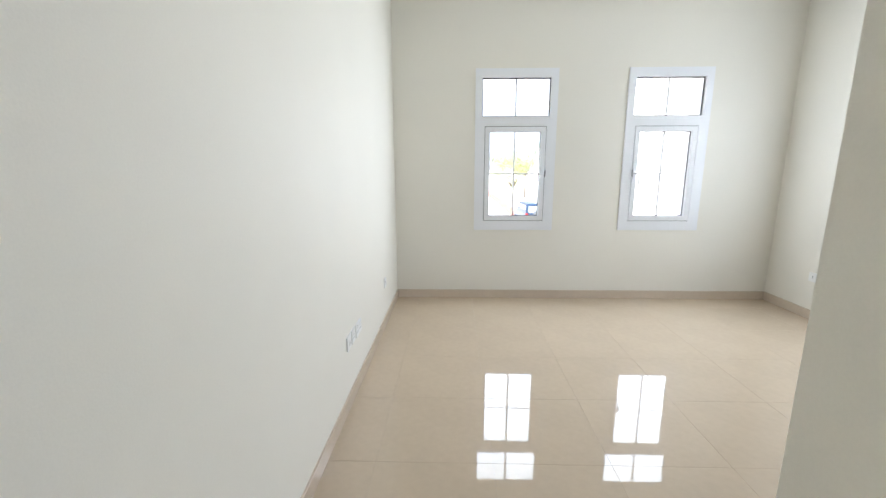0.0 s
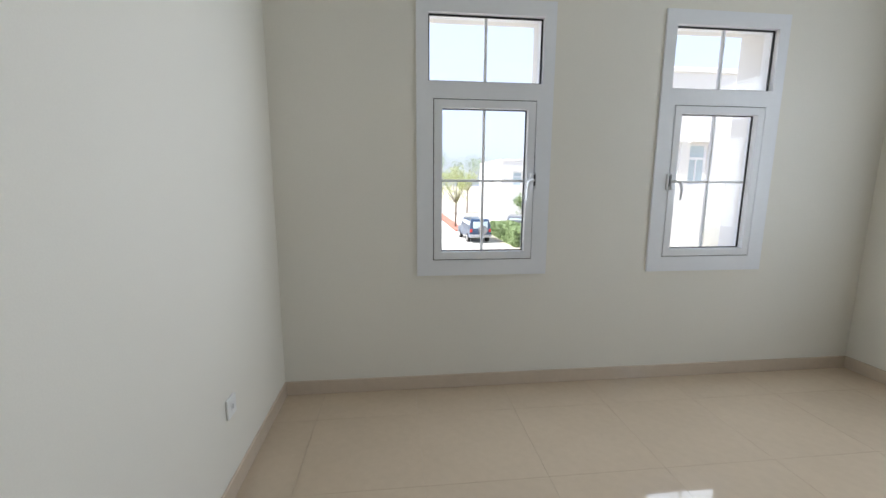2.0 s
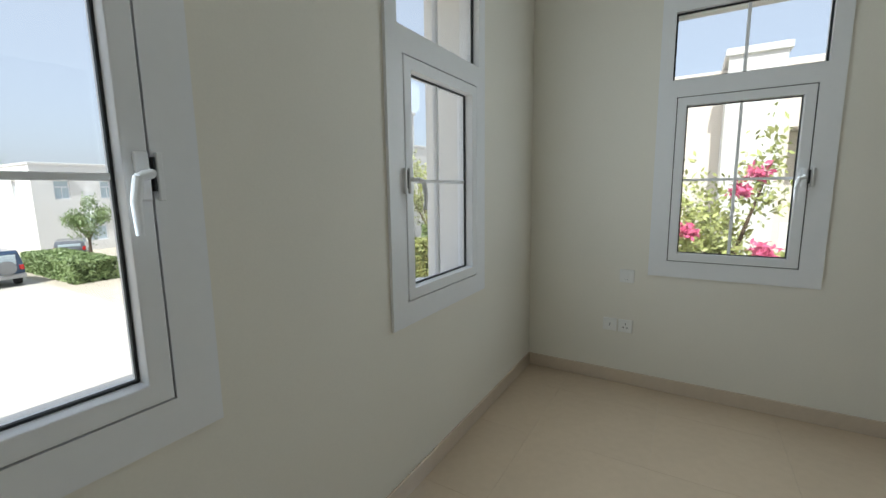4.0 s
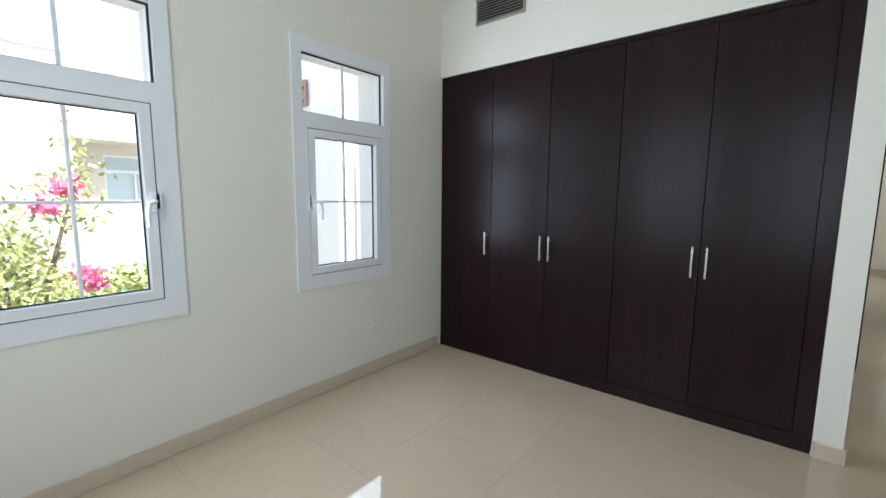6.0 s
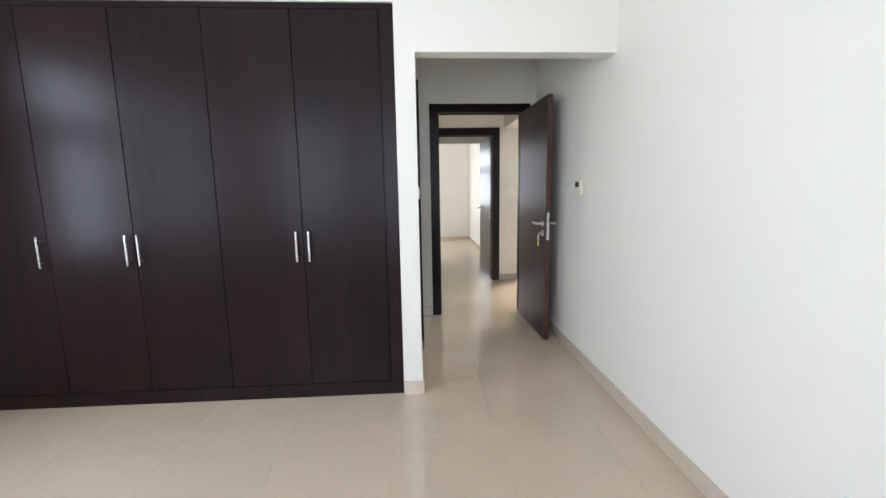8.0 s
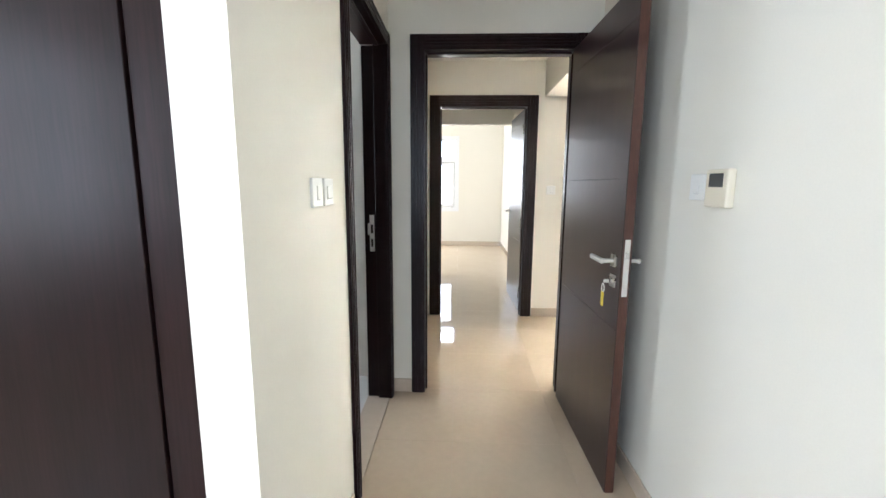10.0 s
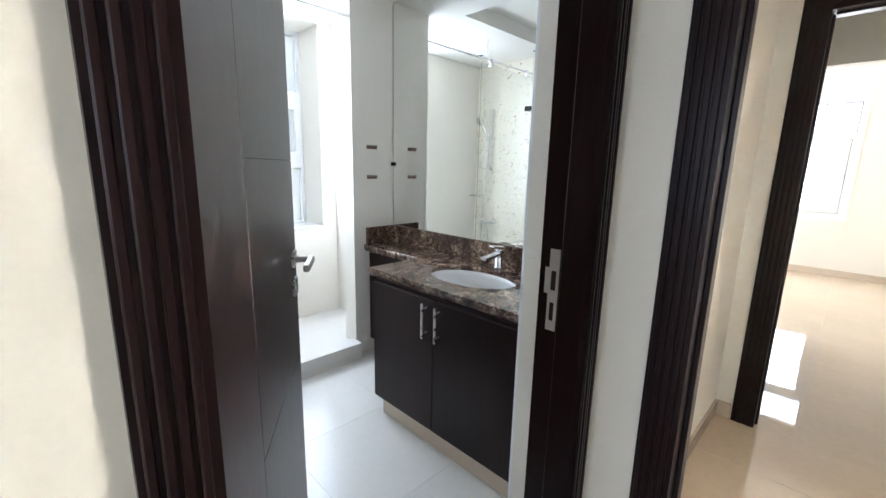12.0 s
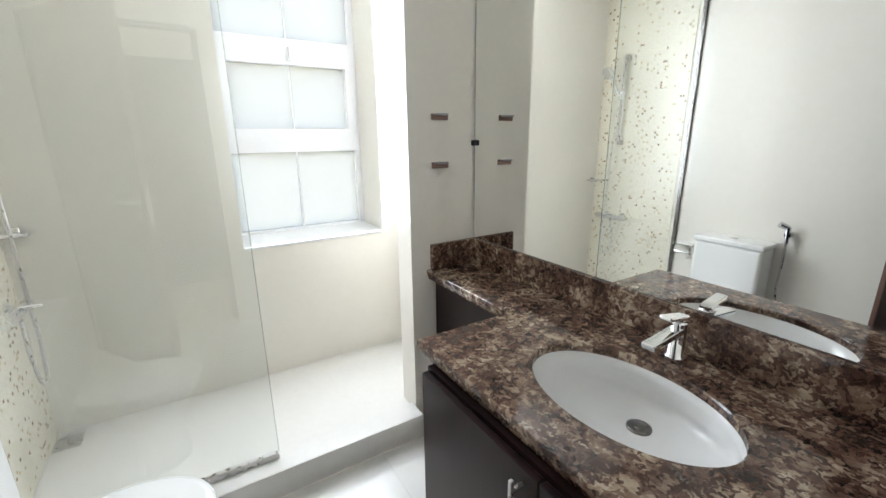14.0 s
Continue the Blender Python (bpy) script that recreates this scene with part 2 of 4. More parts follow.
BRICK_RED = material("red_brick_paving", (0.40, 0.15, 0.10), 0.85, spread=0.15, scale=3, grain=25)
BARK = material("brown_bark", (0.14, 0.10, 0.07), 0.9, spread=0.3, grain=40, bump=0.5)
LEAF = material("green_leaves", (0.22, 0.29, 0.12), 0.5, spread=0.35, scale=2.5, grain=14)
LEAF_PALE = material("yellow_green_leaves", (0.40, 0.43, 0.16), 0.5, spread=0.35, scale=2.5, grain=14)
PETAL = material("magenta_bracts", (0.62, 0.12, 0.24), 0.6, spread=0.25, scale=4, grain=20)
CAR_BLUE = material("dark_blue_car_paint", (0.04, 0.07, 0.13), 0.15, 0.3, spread=0.02)
CAR_GREY = material("grey_car_paint", (0.20, 0.21, 0.23), 0.15, 0.4, spread=0.02)
TYRE = material("black_tyre_rubber", (0.02, 0.02, 0.02), 0.8)
LAMP_RED = material("red_lamp_lens", (0.45, 0.02, 0.02), 0.2)
LATTICE = material("brown_lattice_metal", (0.26, 0.16, 0.13), 0.6)


# ---- building helpers ----
def box(bm, x0, x1, y0, y1, z0, z1, bevel=0.0, segments=1):
    v = [bm.verts.new(p) for p in ((x0, y0, z0), (x1, y0, z0), (x1, y1, z0), (x0, y1, z0), (x0, y0, z1), (x1, y0, z1), (x1, y1, z1), (x0, y1, z1))]
    f = [bm.faces.new([v[i] for i in q]) for q in ((0, 3, 2, 1), (4, 5, 6, 7), (0, 1, 5, 4), (1, 2, 6, 5), (2, 3, 7, 6), (3, 0, 4, 7))]
    if bevel:
        edges = list({e for q in f for e in q.edges})
        bmesh.ops.bevel(bm, geom=edges, offset=bevel, segments=segments, affect="EDGES", profile=0.5)
    return bm


def solid(*boxes, bevel=0.0, segments=1):
    bm = bmesh.new()
    for b in boxes:
        box(bm, *b, bevel=bevel, segments=segments)
    return bm


def tube(bm, a, b, r0, r1=None, sides=16, caps=True):
    """A round bar from a to b."""
    a, b = Vector(a), Vector(b)
    m = Matrix.Translation((a + b) / 2) @ (b - a).to_track_quat("Z", "Y").to_matrix().to_4x4()
    bmesh.ops.create_cone(bm, cap_ends=caps, segments=sides, radius1=r0, radius2=r0 if r1 is None else r1, depth=(b - a).length, matrix=m)
    return bm


def lathe(bm, rings, sides=40, sx=1.0, sy=1.0, centre=(0, 0)):
    """Rings of (radius, z) turned about an upright axis, stretched by sx and sy."""
    rows = []
    for r, z in rings:
        rows.append([bm.verts.new((centre[0] + sx * r * math.cos(2 * math.pi * i / sides), centre[1] + sy * r * math.sin(2 * math.pi * i / sides), z)) for i in range(sides)])
    for p, q in zip(rows, rows[1:]):
        for i in range(sides):
            j = (i + 1) % sides
            bm.faces.new((p[i], p[j], q[j], q[i]))
    return rows


def plate(bm, axis, d0, d1, u0, u1, v0, v1, holes=()):
    """A slab square to the axis, from d0 to d1, u along the level, v up, with holes (u0, u1, v0, v1) that go right through."""
    us = sorted({u0, u1, *[min(max(h[i], u0), u1) for h in holes for i in (0, 1)]})
    vs = sorted({v0, v1, *[min(max(h[i], v0), v1) for h in holes for i in (2, 3)]})

    def full(i, j):
        if not (0 <= i < len(us) - 1 and 0 <= j < len(vs) - 1):
            return False
        u, v = (us[i] + us[i + 1]) / 2, (vs[j] + vs[j + 1]) / 2
        return not any(h[0] < u < h[1] and h[2] < v < h[3] for h in holes)

    cache = {}

    def at(d, u, v):
        key = (d, u, v)
        if key not in cache:
            cache[key] = bm.verts.new({"x": (d, u, v), "y": (u, d, v), "z": (u, v, d)}[axis])
        return cache[key]

    for i in range(len(us) - 1):
        for j in range(len(vs) - 1):
            if not full(i, j):
                continue
            a, b, c, e = us[i], us[i + 1], vs[j], vs[j + 1]
            bm.faces.new((at(d0, a, c), at(d0, b, c), at(d0, b, e), at(d0, a, e)))
            bm.faces.new((at(d1, a, c), at(d1, a, e), at(d1, b, e), at(d1, b, c)))
            for di, dj, p, q in ((-1, 0, (a, c), (a, e)), (1, 0, (b, c), (b, e)), (0, -1, (a, c), (b, c)), (0, 1, (a, e), (b, e))):
                if not full(i + di, j + dj):
                    bm.faces.new((at(d0, *p), at(d0, *q), at(d1, *q), at(d1, *p)))
    bmesh.ops.recalc_face_normals(bm, faces=bm.faces)
    return bm


def mesh_of(name, bm, mat, smooth=False):
    bmesh.ops.recalc_face_normals(bm, faces=bm.faces)
    me = bpy.data.meshes.new(name)
    bm.to_mesh(me)
    bm.free()
    me.materials.append(mat)
    if smooth:
        for p in me.polygons:
            p.use_smooth = True
    return me


def part(name, bm, mat, parent, label="", smooth=False):
    ob = new(name, mesh_of(name, bm, mat, smooth))
    ob.parent = parent
    return tagged(ob, label)


def structure(name, bm, mat, label, category="wall"):
    return tagged(new(name, mesh_of(name, bm, mat)), label, category, kind="structure")


def thing(name, m, label, category, group="", kind=""):
    ob = new(name)
    ob.empty_display_size = 0.1
    ob.matrix_world = m
    return tagged(ob, label, category, group, kind)


# ---- measures of the house ----
ROOM_E, ROOM_N = 4.008, 3.72
OUT = 0.35
PASS_E = 1.23
DOOR_Y = -1.735
HALL_N, HALL_S = -1.875, -3.37
BATH_W, BATH_E, BATH_N, BATH_S = 1.38, 3.95, -0.785, -2.612
CEIL = 3.10
WIN = (-0.405, 0.405, 0.78, 2.375)


def hole(c):
    return (c + WIN[0], c + WIN[1], WIN[2], WIN[3])


# ---- walls ----
structure("wall_west", plate(bmesh.new(), "x", -0.15, 0.0, DOOR_Y, ROOM_N, 0, 3.15), PAINT, "cream painted plain bedroom wall", "wall")
structure("wall_north", plate(bmesh.new(), "y", ROOM_N, ROOM_N + OUT, -0.15, ROOM_E, -3.4, 3.4, [hole(1.254), hole(2.779)]), PAINT, "cream painted wall with two white windows", "wall")
structure("wall_east", plate(bmesh.new(), "x", ROOM_E, ROOM_E + OUT, -0.66, ROOM_N + OUT, -3.4, 3.4, [hole(2.529), hole(1.042)]), PAINT, "cream painted wall with two white windows", "wall")
structure("wall_above_wardrobe", plate(bmesh.new(), "y", -0.12, 0.0, 1.353, ROOM_E, 2.43, 3.15), PAINT, "cream painted wall above the built-in wardrobe", "wall")
structure("wall_lintel", plate(bmesh.new(), "y", -0.12, 0.0, 0.0, PASS_E, 2.155, 3.15), PAINT, "cream painted lintel over the passage", "wall")
structure("wall_stub", plate(bmesh.new(), "x", PASS_E, 1.353, -0.61, 0.0, 0, 3.15), PAINT, "cream painted end wall beside the wardrobe", "wall")
structure("wall_passage", plate(bmesh.new(), "x", PASS_E, BATH_W - 0.008, DOOR_Y, -0.61, 0, 3.15, [(-1.667, -0.780, -0.1, 2.13)]), PAINT, "cream painted passage wall with the bathroom doorway", "wall")
structure("wall_door", plate(bmesh.new(), "y", HALL_N, DOOR_Y, -2.6, BATH_W - 0.008, 0, 3.15, [(0.138, 1.027, -0.1, 2.127)]), PAINT, "cream painted wall with the bedroom doorway", "wall")
structure("wall_behind_wardrobe", plate(bmesh.new(), "y", BATH_N + 0.008, -0.61, BATH_W - 0.008, ROOM_E, 0, 3.15), PAINT, "plain wall between wardrobe and bathroom", "wall")
structure("wall_hall_east", plate(bmesh.new(), "x", 1.19, BATH_W - 0.008, HALL_S, HALL_N, 0, 2.6), PAINT, "cream painted hall end wall", "wall")
structure("wall_hall_south", plate(bmesh.new(), "y", HALL_S - 0.14, HALL_S, -2.6, 1.31, 0, 3.15, [(0.148, 1.012, -0.1, 2.107), (-1.197, -0.333, -0.1, 2.107)]), PAINT, "cream painted hall wall with two doorways", "wall")
structure("wall_hall_west", plate(bmesh.new(), "x", -2.75, -2.6, -7.6, HALL_N, 0, 3.15), PAINT, "cream painted plain wall", "wall")
structure("wall_hall_beam", solid((-2.6, -0.005, HALL_S, HALL_N, 2.19, 2.6)), PAINT, "cream painted dropped beam in the hall", "beam")
# second bedroom, beyond the hall
FAR_W, FAR_S, FAR_L = -0.12, -8.4, -5.2
structure("wall_far_west", plate(bmesh.new(), "x", FAR_W - 0.14, FAR_W, FAR_S, HALL_S - 0.14, 0, 3.15), PAINT, "cream painted plain wall of the second bedroom", "wall")
structure("wall_far_south", plate(bmesh.new(), "y", FAR_S - OUT, FAR_S, FAR_W - 0.14, 4.375, -3.4, 3.4, [hole(1.24), hole(2.8)]), PAINT, "cream painted wall with two white windows", "wall")
structure("wall_far_east", plate(bmesh.new(), "x", ROOM_E, ROOM_E + OUT, FAR_S, -2.95, -3.4, 3.4, [hole(-6.0), hole(-7.4)]), PAINT, "cream painted outer wall of the second bedroom", "wall")
structure("wall_far_lintel", plate(bmesh.new(), "y", FAR_L, FAR_L + 0.12, FAR_W, ROOM_E, 2.17, 3.15), PAINT, "cream painted lintel in the second bedroom", "wall")
structure("wall_far_passage", plate(bmesh.new(), "x", 1.11, 1.25, FAR_L, HALL_S - 0.14, 0, 3.15), PAINT, "cream painted passage wall of the second bedroom", "wall")
structure("wall_far_closet", plate(bmesh.new(), "y", FAR_L, FAR_L + 0.12, 1.25, ROOM_E, 0, 2.17), PAINT, "plain wall of the second bedroom", "wall")
# room behind the second hall door
structure("wall_side_south", plate(bmesh.new(), "y", -7.6, -7.45, -2.6, -0.26, 0, 3.15, [(-1.9, -0.42, 0.45, 2.25)]), PAINT, "cream painted wall with a wide window", "wall")
# bathroom
structure("wall_bath_east", plate(bmesh.new(), "x", BATH_E, ROOM_E + OUT, -2.95, -0.66, -3.4, 3.4, [(-2.46, -1.67, 0.845, 2.425)]), WALL_TILE, "cream tiled shower wall with a deep window recess", "wall")
structure("wall_bath_south", plate(bmesh.new(), "y", -2.95, BATH_S, BATH_W - 0.008, BATH_E, 0, 2.6), WALL_TILE, "cream tiled bathroom wall behind the mirror", "wall")
structure("wall_bath_north", plate(bmesh.new(), "y", BATH_N, BATH_N + 0.008, BATH_W, BATH_E, 0, 2.6), WALL_TILE, "cream tiled bathroom wall behind the toilet", "wall")
structure("wall_bath_west", plate(bmesh.new(), "x", BATH_W - 0.008, BATH_W, BATH_S, BATH_N, 0, 2.6, [(-1.667, -0.780, -0.1, 2.13)]), WALL_TILE, "cream tiled wall beside the bathroom door", "wall")
structure("wall_bath_duct", solid((BATH_W, 1.61, BATH_S, -1.93, 0, 1.06), (BATH_W, 1.6085, BATH_S + 0.001, -1.9315, 1.06, 1.0615), (BATH_W, 1.61, BATH_S, -1.93, 1.0615, 2.6), bevel=0.0004), WALL_TILE, "cream tiled duct wall at the end of the vanity", "wall")
structure("wall_shower_nib", solid((3.205, 3.34, BATH_S, -2.268, 0, 2.6), (3.34, BATH_E, BATH_S, -2.575, 0, 2.6)), WALL_TILE, "cream tiled nib wall between vanity and shower", "wall")

# ---- ceilings, roof ----
structure("ceiling", plate(bmesh.new(), "z", CEIL, 3.15, 0.0, ROOM_E, -0.0, ROOM_N), CEILING, "white painted bedroom ceiling", "ceiling")
structure("ceiling_passage", plate(bmesh.new(), "z", 2.75, 2.8, 0.0, PASS_E, DOOR_Y, -0.12), CEILING, "white painted passage ceiling", "ceiling")
structure("ceiling_hall", plate(bmesh.new(), "z", 2.516, 2.6, -0.005, 1.19, HALL_S, HALL_N), CEILING, "white painted hall ceiling", "ceiling")
structure("ceiling_far", plate(bmesh.new(), "z", 3.0, 3.1, FAR_W, ROOM_E, FAR_S, HALL_S - 0.14), CEILING, "white painted ceiling of the second bedroom", "ceiling")
structure("ceiling_side", plate(bmesh.new(), "z", 2.8, 2.9, -2.6, -0.26, -7.45, HALL_S - 0.14), CEILING, "white painted ceiling", "ceiling")
structure("ceiling_bath", plate(bmesh.new(), "z", 2.44, 2.47, BATH_W, BATH_E, BATH_S, BATH_N, [(1.95, 3.0, -2.1, -1.15)]), CEILING, "white painted bathroom ceiling with a raised tray", "ceiling")
structure("ceiling_bath_tray", plate(plate(bmesh.new(), "z", 2.55, 2.58, 1.9, 3.05, -2.15, -1.1), "y", -1.15, -1.13, 1.95, 3.0, 2.47, 2.55), CEILING, "white raised ceiling tray", "ceiling")
structure("ceiling_bath_tray_side", solid((1.93, 1.95, -2.12, -1.13, 2.47, 2.55), (3.0, 3.02, -2.12, -1.13, 2.47, 2.55), (1.95, 3.0, -2.12, -2.1, 2.47, 2.55)), CEILING, "white raised ceiling tray edge", "ceiling")
structure("roof", plate(bmesh.new(), "z", 3.4, 3.6, -2.75, 4.375, FAR_S - OUT, ROOM_N + OUT), RENDER, "flat rendered roof slab", "roof")
structure("wall_roof_edge", solid((-2.75, -0.15, HALL_N, ROOM_N + OUT, -3.4, 3.4)), RENDER, "closed neighbouring part of the house", "wall")


# ---- floors of separate tiles ----
PITCH = 0.577


def tiled(name, areas, x_start, y_start, mat, label, pitch=PITCH, gap=0.0012, z=0.0):
    base = bmesh.new()
    for x0, x1, y0, y1 in areas:
        box(base, x0, x1, y0, y1, z - 0.12, z - 0.0015)
    floor = structure(name, base, GROUT, label, "floor")
    shapes = {}
    for x0, x1, y0, y1 in areas:
        i = math.floor((x0 - x_start) / pitch)
        while x_start + i * pitch < x1:
            a, b = max(x0, x_start + i * pitch + gap / 2), min(x1, x_start + (i + 1) * pitch - gap / 2)
            j = math.floor((y0 - y_start) / pitch)
            while y_start + j * pitch < y1:
                c, d = max(y0, y_start + j * pitch + gap / 2), min(y1, y_start + (j + 1) * pitch - gap / 2)
                if b - a > 0.004 and d - c > 0.004:
                    key = (round(b - a, 4), round(d - c, 4))
                    if key not in shapes:
                        w, h = (b - a) / 2, (d - c) / 2
                        shapes[key] = mesh_of("tile", box(bmesh.new(), -w, w, -h, h, -0.01, 0.0), mat)
                    t = new("tile", shapes[key])
                    t.parent = floor
                    t.location = ((a + b) / 2, (c + d) / 2, z)
                j += 1
            i += 1
    return floor


# ---- skirting ----
def skirting(x0, x1, y0, y1):
    bm = box(bmesh.new(), x0, x1, y0, y1, 0.0, 0.088, bevel=0.002)
    structure("baseboard", bm, SKIRT, "beige porcelain skirting tile along the wall", "baseboard")


SK = 0.012
for run in ((0, SK, DOOR_Y, ROOM_N), (SK, ROOM_E - SK, ROOM_N - SK, ROOM_N), (ROOM_E - SK, ROOM_E, 0.03, ROOM_N),
            (PASS_E, 1.350, 0.0, SK), (PASS_E - SK, PASS_E, -0.712, SK), (1.10, PASS_E, DOOR_Y, DOOR_Y + SK),
            (1.19 - SK, 1.19, HALL_S, HALL_N), (1.112, 1.19 - SK, HALL_S, HALL_S + SK), (-0.236, 0.05, HALL_S, HALL_S + SK),
            (FAR_W, FAR_W + SK, FAR_S, HALL_S - 0.15), (FAR_W, ROOM_E, FAR_S, FAR_S + SK), (-2.6, -0.27, -7.45, -7.45 + SK)):
    skirting(*run)


# ---- windows ----
def ring(axis_y0, axis_y1, w, z0, z1, t):
    """A flat frame of bar width t round the opening, w being half its outer width."""
    return plate(bmesh.new(), "y", axis_y0, axis_y1, -w, w, z0, z1, [(-w + t, w - t, z0 + t, z1 - t)])


def casement(name, m, handle_side, label):
    """Fixed light over a side-hung sash, in a flat white casing; local y points outdoors."""
    w = thing(name, m, label, "window", "white bedroom windows", "structure")
    part("casing", plate(bmesh.new(), "y", -0.013, 0.0, -0.415, 0.415, 0.759, 2.386, [(-0.345, 0.345, 1.926, 2.30), (-0.3155, 0.3155, 0.857, 1.829)]), UPVC, w)
    part("window_frame", plate(bmesh.new(), "y", 0.0, 0.10, -0.405, 0.405, 0.78, 2.375, [(-0.345, 0.345, 1.926, 2.30), (-0.3155, 0.3155, 0.857, 1.829)]), UPVC, w)
    part("glazing_seal", ring(0.020, 0.030, 0.3465, 1.9245, 2.3015, 0.011), GASKET, w, "black rubber glazing seal")
    part("pane", solid((-0.345, 0.345, 0.032, 0.038, 1.926, 2.30)), GLASS, w).visible_shadow = False
    part("glazing_bar", solid((-0.008, 0.008, 0.024, 0.046, 1.929, 2.297), bevel=0.002), UPVC, w)
    sash = part("sash", bevelled(ring(-0.016, 0.062, 0.3105, 0.862, 1.824, 0.047), 0.003), UPVC, w)
    part("rebate_seal", ring(-0.003, 0.03, 0.3165, 0.856, 1.830, 0.012), GASKET, w, "black rubber rebate seal")
    part("glazing_seal", ring(0.024, 0.034, 0.266, 0.9065, 1.7795, 0.0085), GASKET, sash, "black rubber glazing seal")
    part("pane", solid((-0.264, 0.264, 0.036, 0.042, 0.908, 1.778)), GLASS, sash).visible_shadow = False
    part("glazing_bar", solid((-0.0075, 0.0075, 0.027, 0.050, 0.91, 1.776), bevel=0.002), UPVC, sash)
    part("glazing_bar", solid((-0.262, 0.262, 0.028, 0.049, 1.3425, 1.3575), bevel=0.002), UPVC, sash)
    s, q = handle_side * 0.293, -handle_side
    lever = solid((s - 0.013, s + 0.013, -0.030, -0.016, 1.30, 1.40), bevel=0.004, segments=2)
    tube(lever, (s, -0.03, 1.355), (s, -0.064, 1.355), 0.009, sides=12)
    tube(lever, (s, -0.061, 1.355), (s + q * 0.028, -0.068, 1.345), 0.010, sides=12)
    tube(lever, (s + q * 0.026, -0.068, 1.348), (s + q * 0.036, -0.070, 1.30), 0.010, 0.0095, sides=12)
    tube(lever, (s + q * 0.036, -0.070, 1.303), (s + q * 0.034, -0.068, 1.235), 0.0095, 0.0075, sides=12)
    part("window_handle", lever, UPVC, sash, "white curved lever handle")
    part("keep", solid((handle_side * 0.326 - 0.006, handle_side * 0.326 + 0.006, -0.028, -0.013, 1.30, 1.40), bevel=0.002), UPVC, w, "white latch keep")
    part("keep_slot", solid((handle_side * 0.3155 - 0.002, handle_side * 0.3155 + 0.002, -0.027, -0.012, 1.32, 1.39)), GASKET, w, "dark latch slot")
    part("outer_reveal", plate(bmesh.new(), "y", 0.1005, 0.3485, -0.4045, 0.4045, 0.7825, 2.3745, [(-0.394, 0.394, 0.79, 2.364)]), RENDER, w, "pale rendered outer reveal")
    part("window_sill", solid((-0.405, 0.405, 0.10, 0.42, 0.76, 0.782)), RENDER, w, "rendered outer sill")
    return w


def bevelled(bm, offset):
    sharp = [e for e in bm.edges if len(e.link_faces) == 2 and e.calc_face_angle() > 0.5]
    bmesh.ops.bevel(bm, geom=sharp, offset=offset, segments=2, affect="EDGES", profile=0.5)
    return bm


NORTH, EAST, SOUTH = 0, -90, 180
casement("window_1", pose(1.254, ROOM_N, 0, 0, 0, NORTH), 1, "white plastic casement window with glazing bars, closed")
casement("window_2", pose(2.779, ROOM_N, 0, 0, 0, NORTH), -1, "white plastic casement window with glazing bars, closed")
casement("window_3", pose(ROOM_E, 2.529, 0, 0, 0, EAST), 1, "white plastic casement window with glazing bars, closed")
casement("window_4", pose(ROOM_E, 1.042, 0, 0, 0, EAST), -1, "white plastic casement window with glazing bars, closed")
casement("window_5", pose(1.24, FAR_S, 0, 0, 0, SOUTH), 1, "white plastic casement window of the second bedroom")
# the next three are out of view, added to light the second bedroom
casement("unseen_window_6", pose(2.8, FAR_S, 0, 0, 0, SOUTH), 1, "white plastic casement window of the second bedroom")
casement("unseen_window_7", pose(ROOM_E, -6.0, 0, 0, 0, EAST), 1, "white plastic casement window of the second bedroom")
casement("unseen_window_8", pose(ROOM_E, -7.4, 0, 0, 0, EAST), 1, "white plastic casement window of the second bedroom")
wide = thing("window_9", pose(-1.16, -7.45, 0, 0, 0, SOUTH), "wide white window seen through the hall door", "window", kind="structure")
part("window_frame", plate(bmesh.new(), "y", 0.0, 0.08, -0.74, 0.74, 0.45, 2.25, [(-0.69, -0.03, 0.5, 2.2), (0.03, 0.69, 0.5, 2.2)]), UPVC, wide)
for c in (-0.36, 0.36):
    part("pane", solid((c - 0.33, c + 0.33, 0.04, 0.046, 0.5, 2.2)), GLASS, wide).visible_shadow = False

# bathroom window: three rows of obscured panes in a deep recess
bw = thing("window_10", pose(4.27, -2.065, 0, 0, 0, EAST), "white bathroom window with three rows of obscured panes", "window", kind="structure")
ROWS = ((0.845, 1.335, 0.365), (1.44, 1.82, 0.325), (1.93, 2.40, 0.365))
part("window_frame", plate(bmesh.new(), "y", 0.0, 0.07, -0.405, 0.405, 0.80, 2.44, [(-h, h, a + 0.02, b - 0.01) for a, b, h in ROWS]), UPVC, bw)
part("sash", plate(bmesh.new(), "y", -0.014, 0.0, -0.375, 0.375, 1.39, 1.87, [(-0.325, 0.325, 1.46, 1.81)]), UPVC, bw)
part("window_handle", solid((-0.012, 0.012, -0.03, -0.014, 1.83, 1.86), (-0.007, 0.007, -0.045, -0.03, 1.84, 1.90), bevel=0.003), UPVC, bw, "small white catch")
for a, b, h in ROWS:
    for c in (-h / 2, h / 2):
        part("pane", solid((c - h / 2 + 0.002, c + h / 2 - 0.002, 0.03, 0.036, a + 0.02, b - 0.01)), FROST, bw)
    part("glazing_bar", solid((-0.004, 0.004, 0.026, 0.04, a + 0.02, b - 0.01)), UPVC, bw)
structure("window_sill", solid((BATH_E - 0.012, 4.27, -2.46, -1.67, 0.84, 0.853), bevel=0.002), UPVC, "white sill of the bathroom window", "sill")


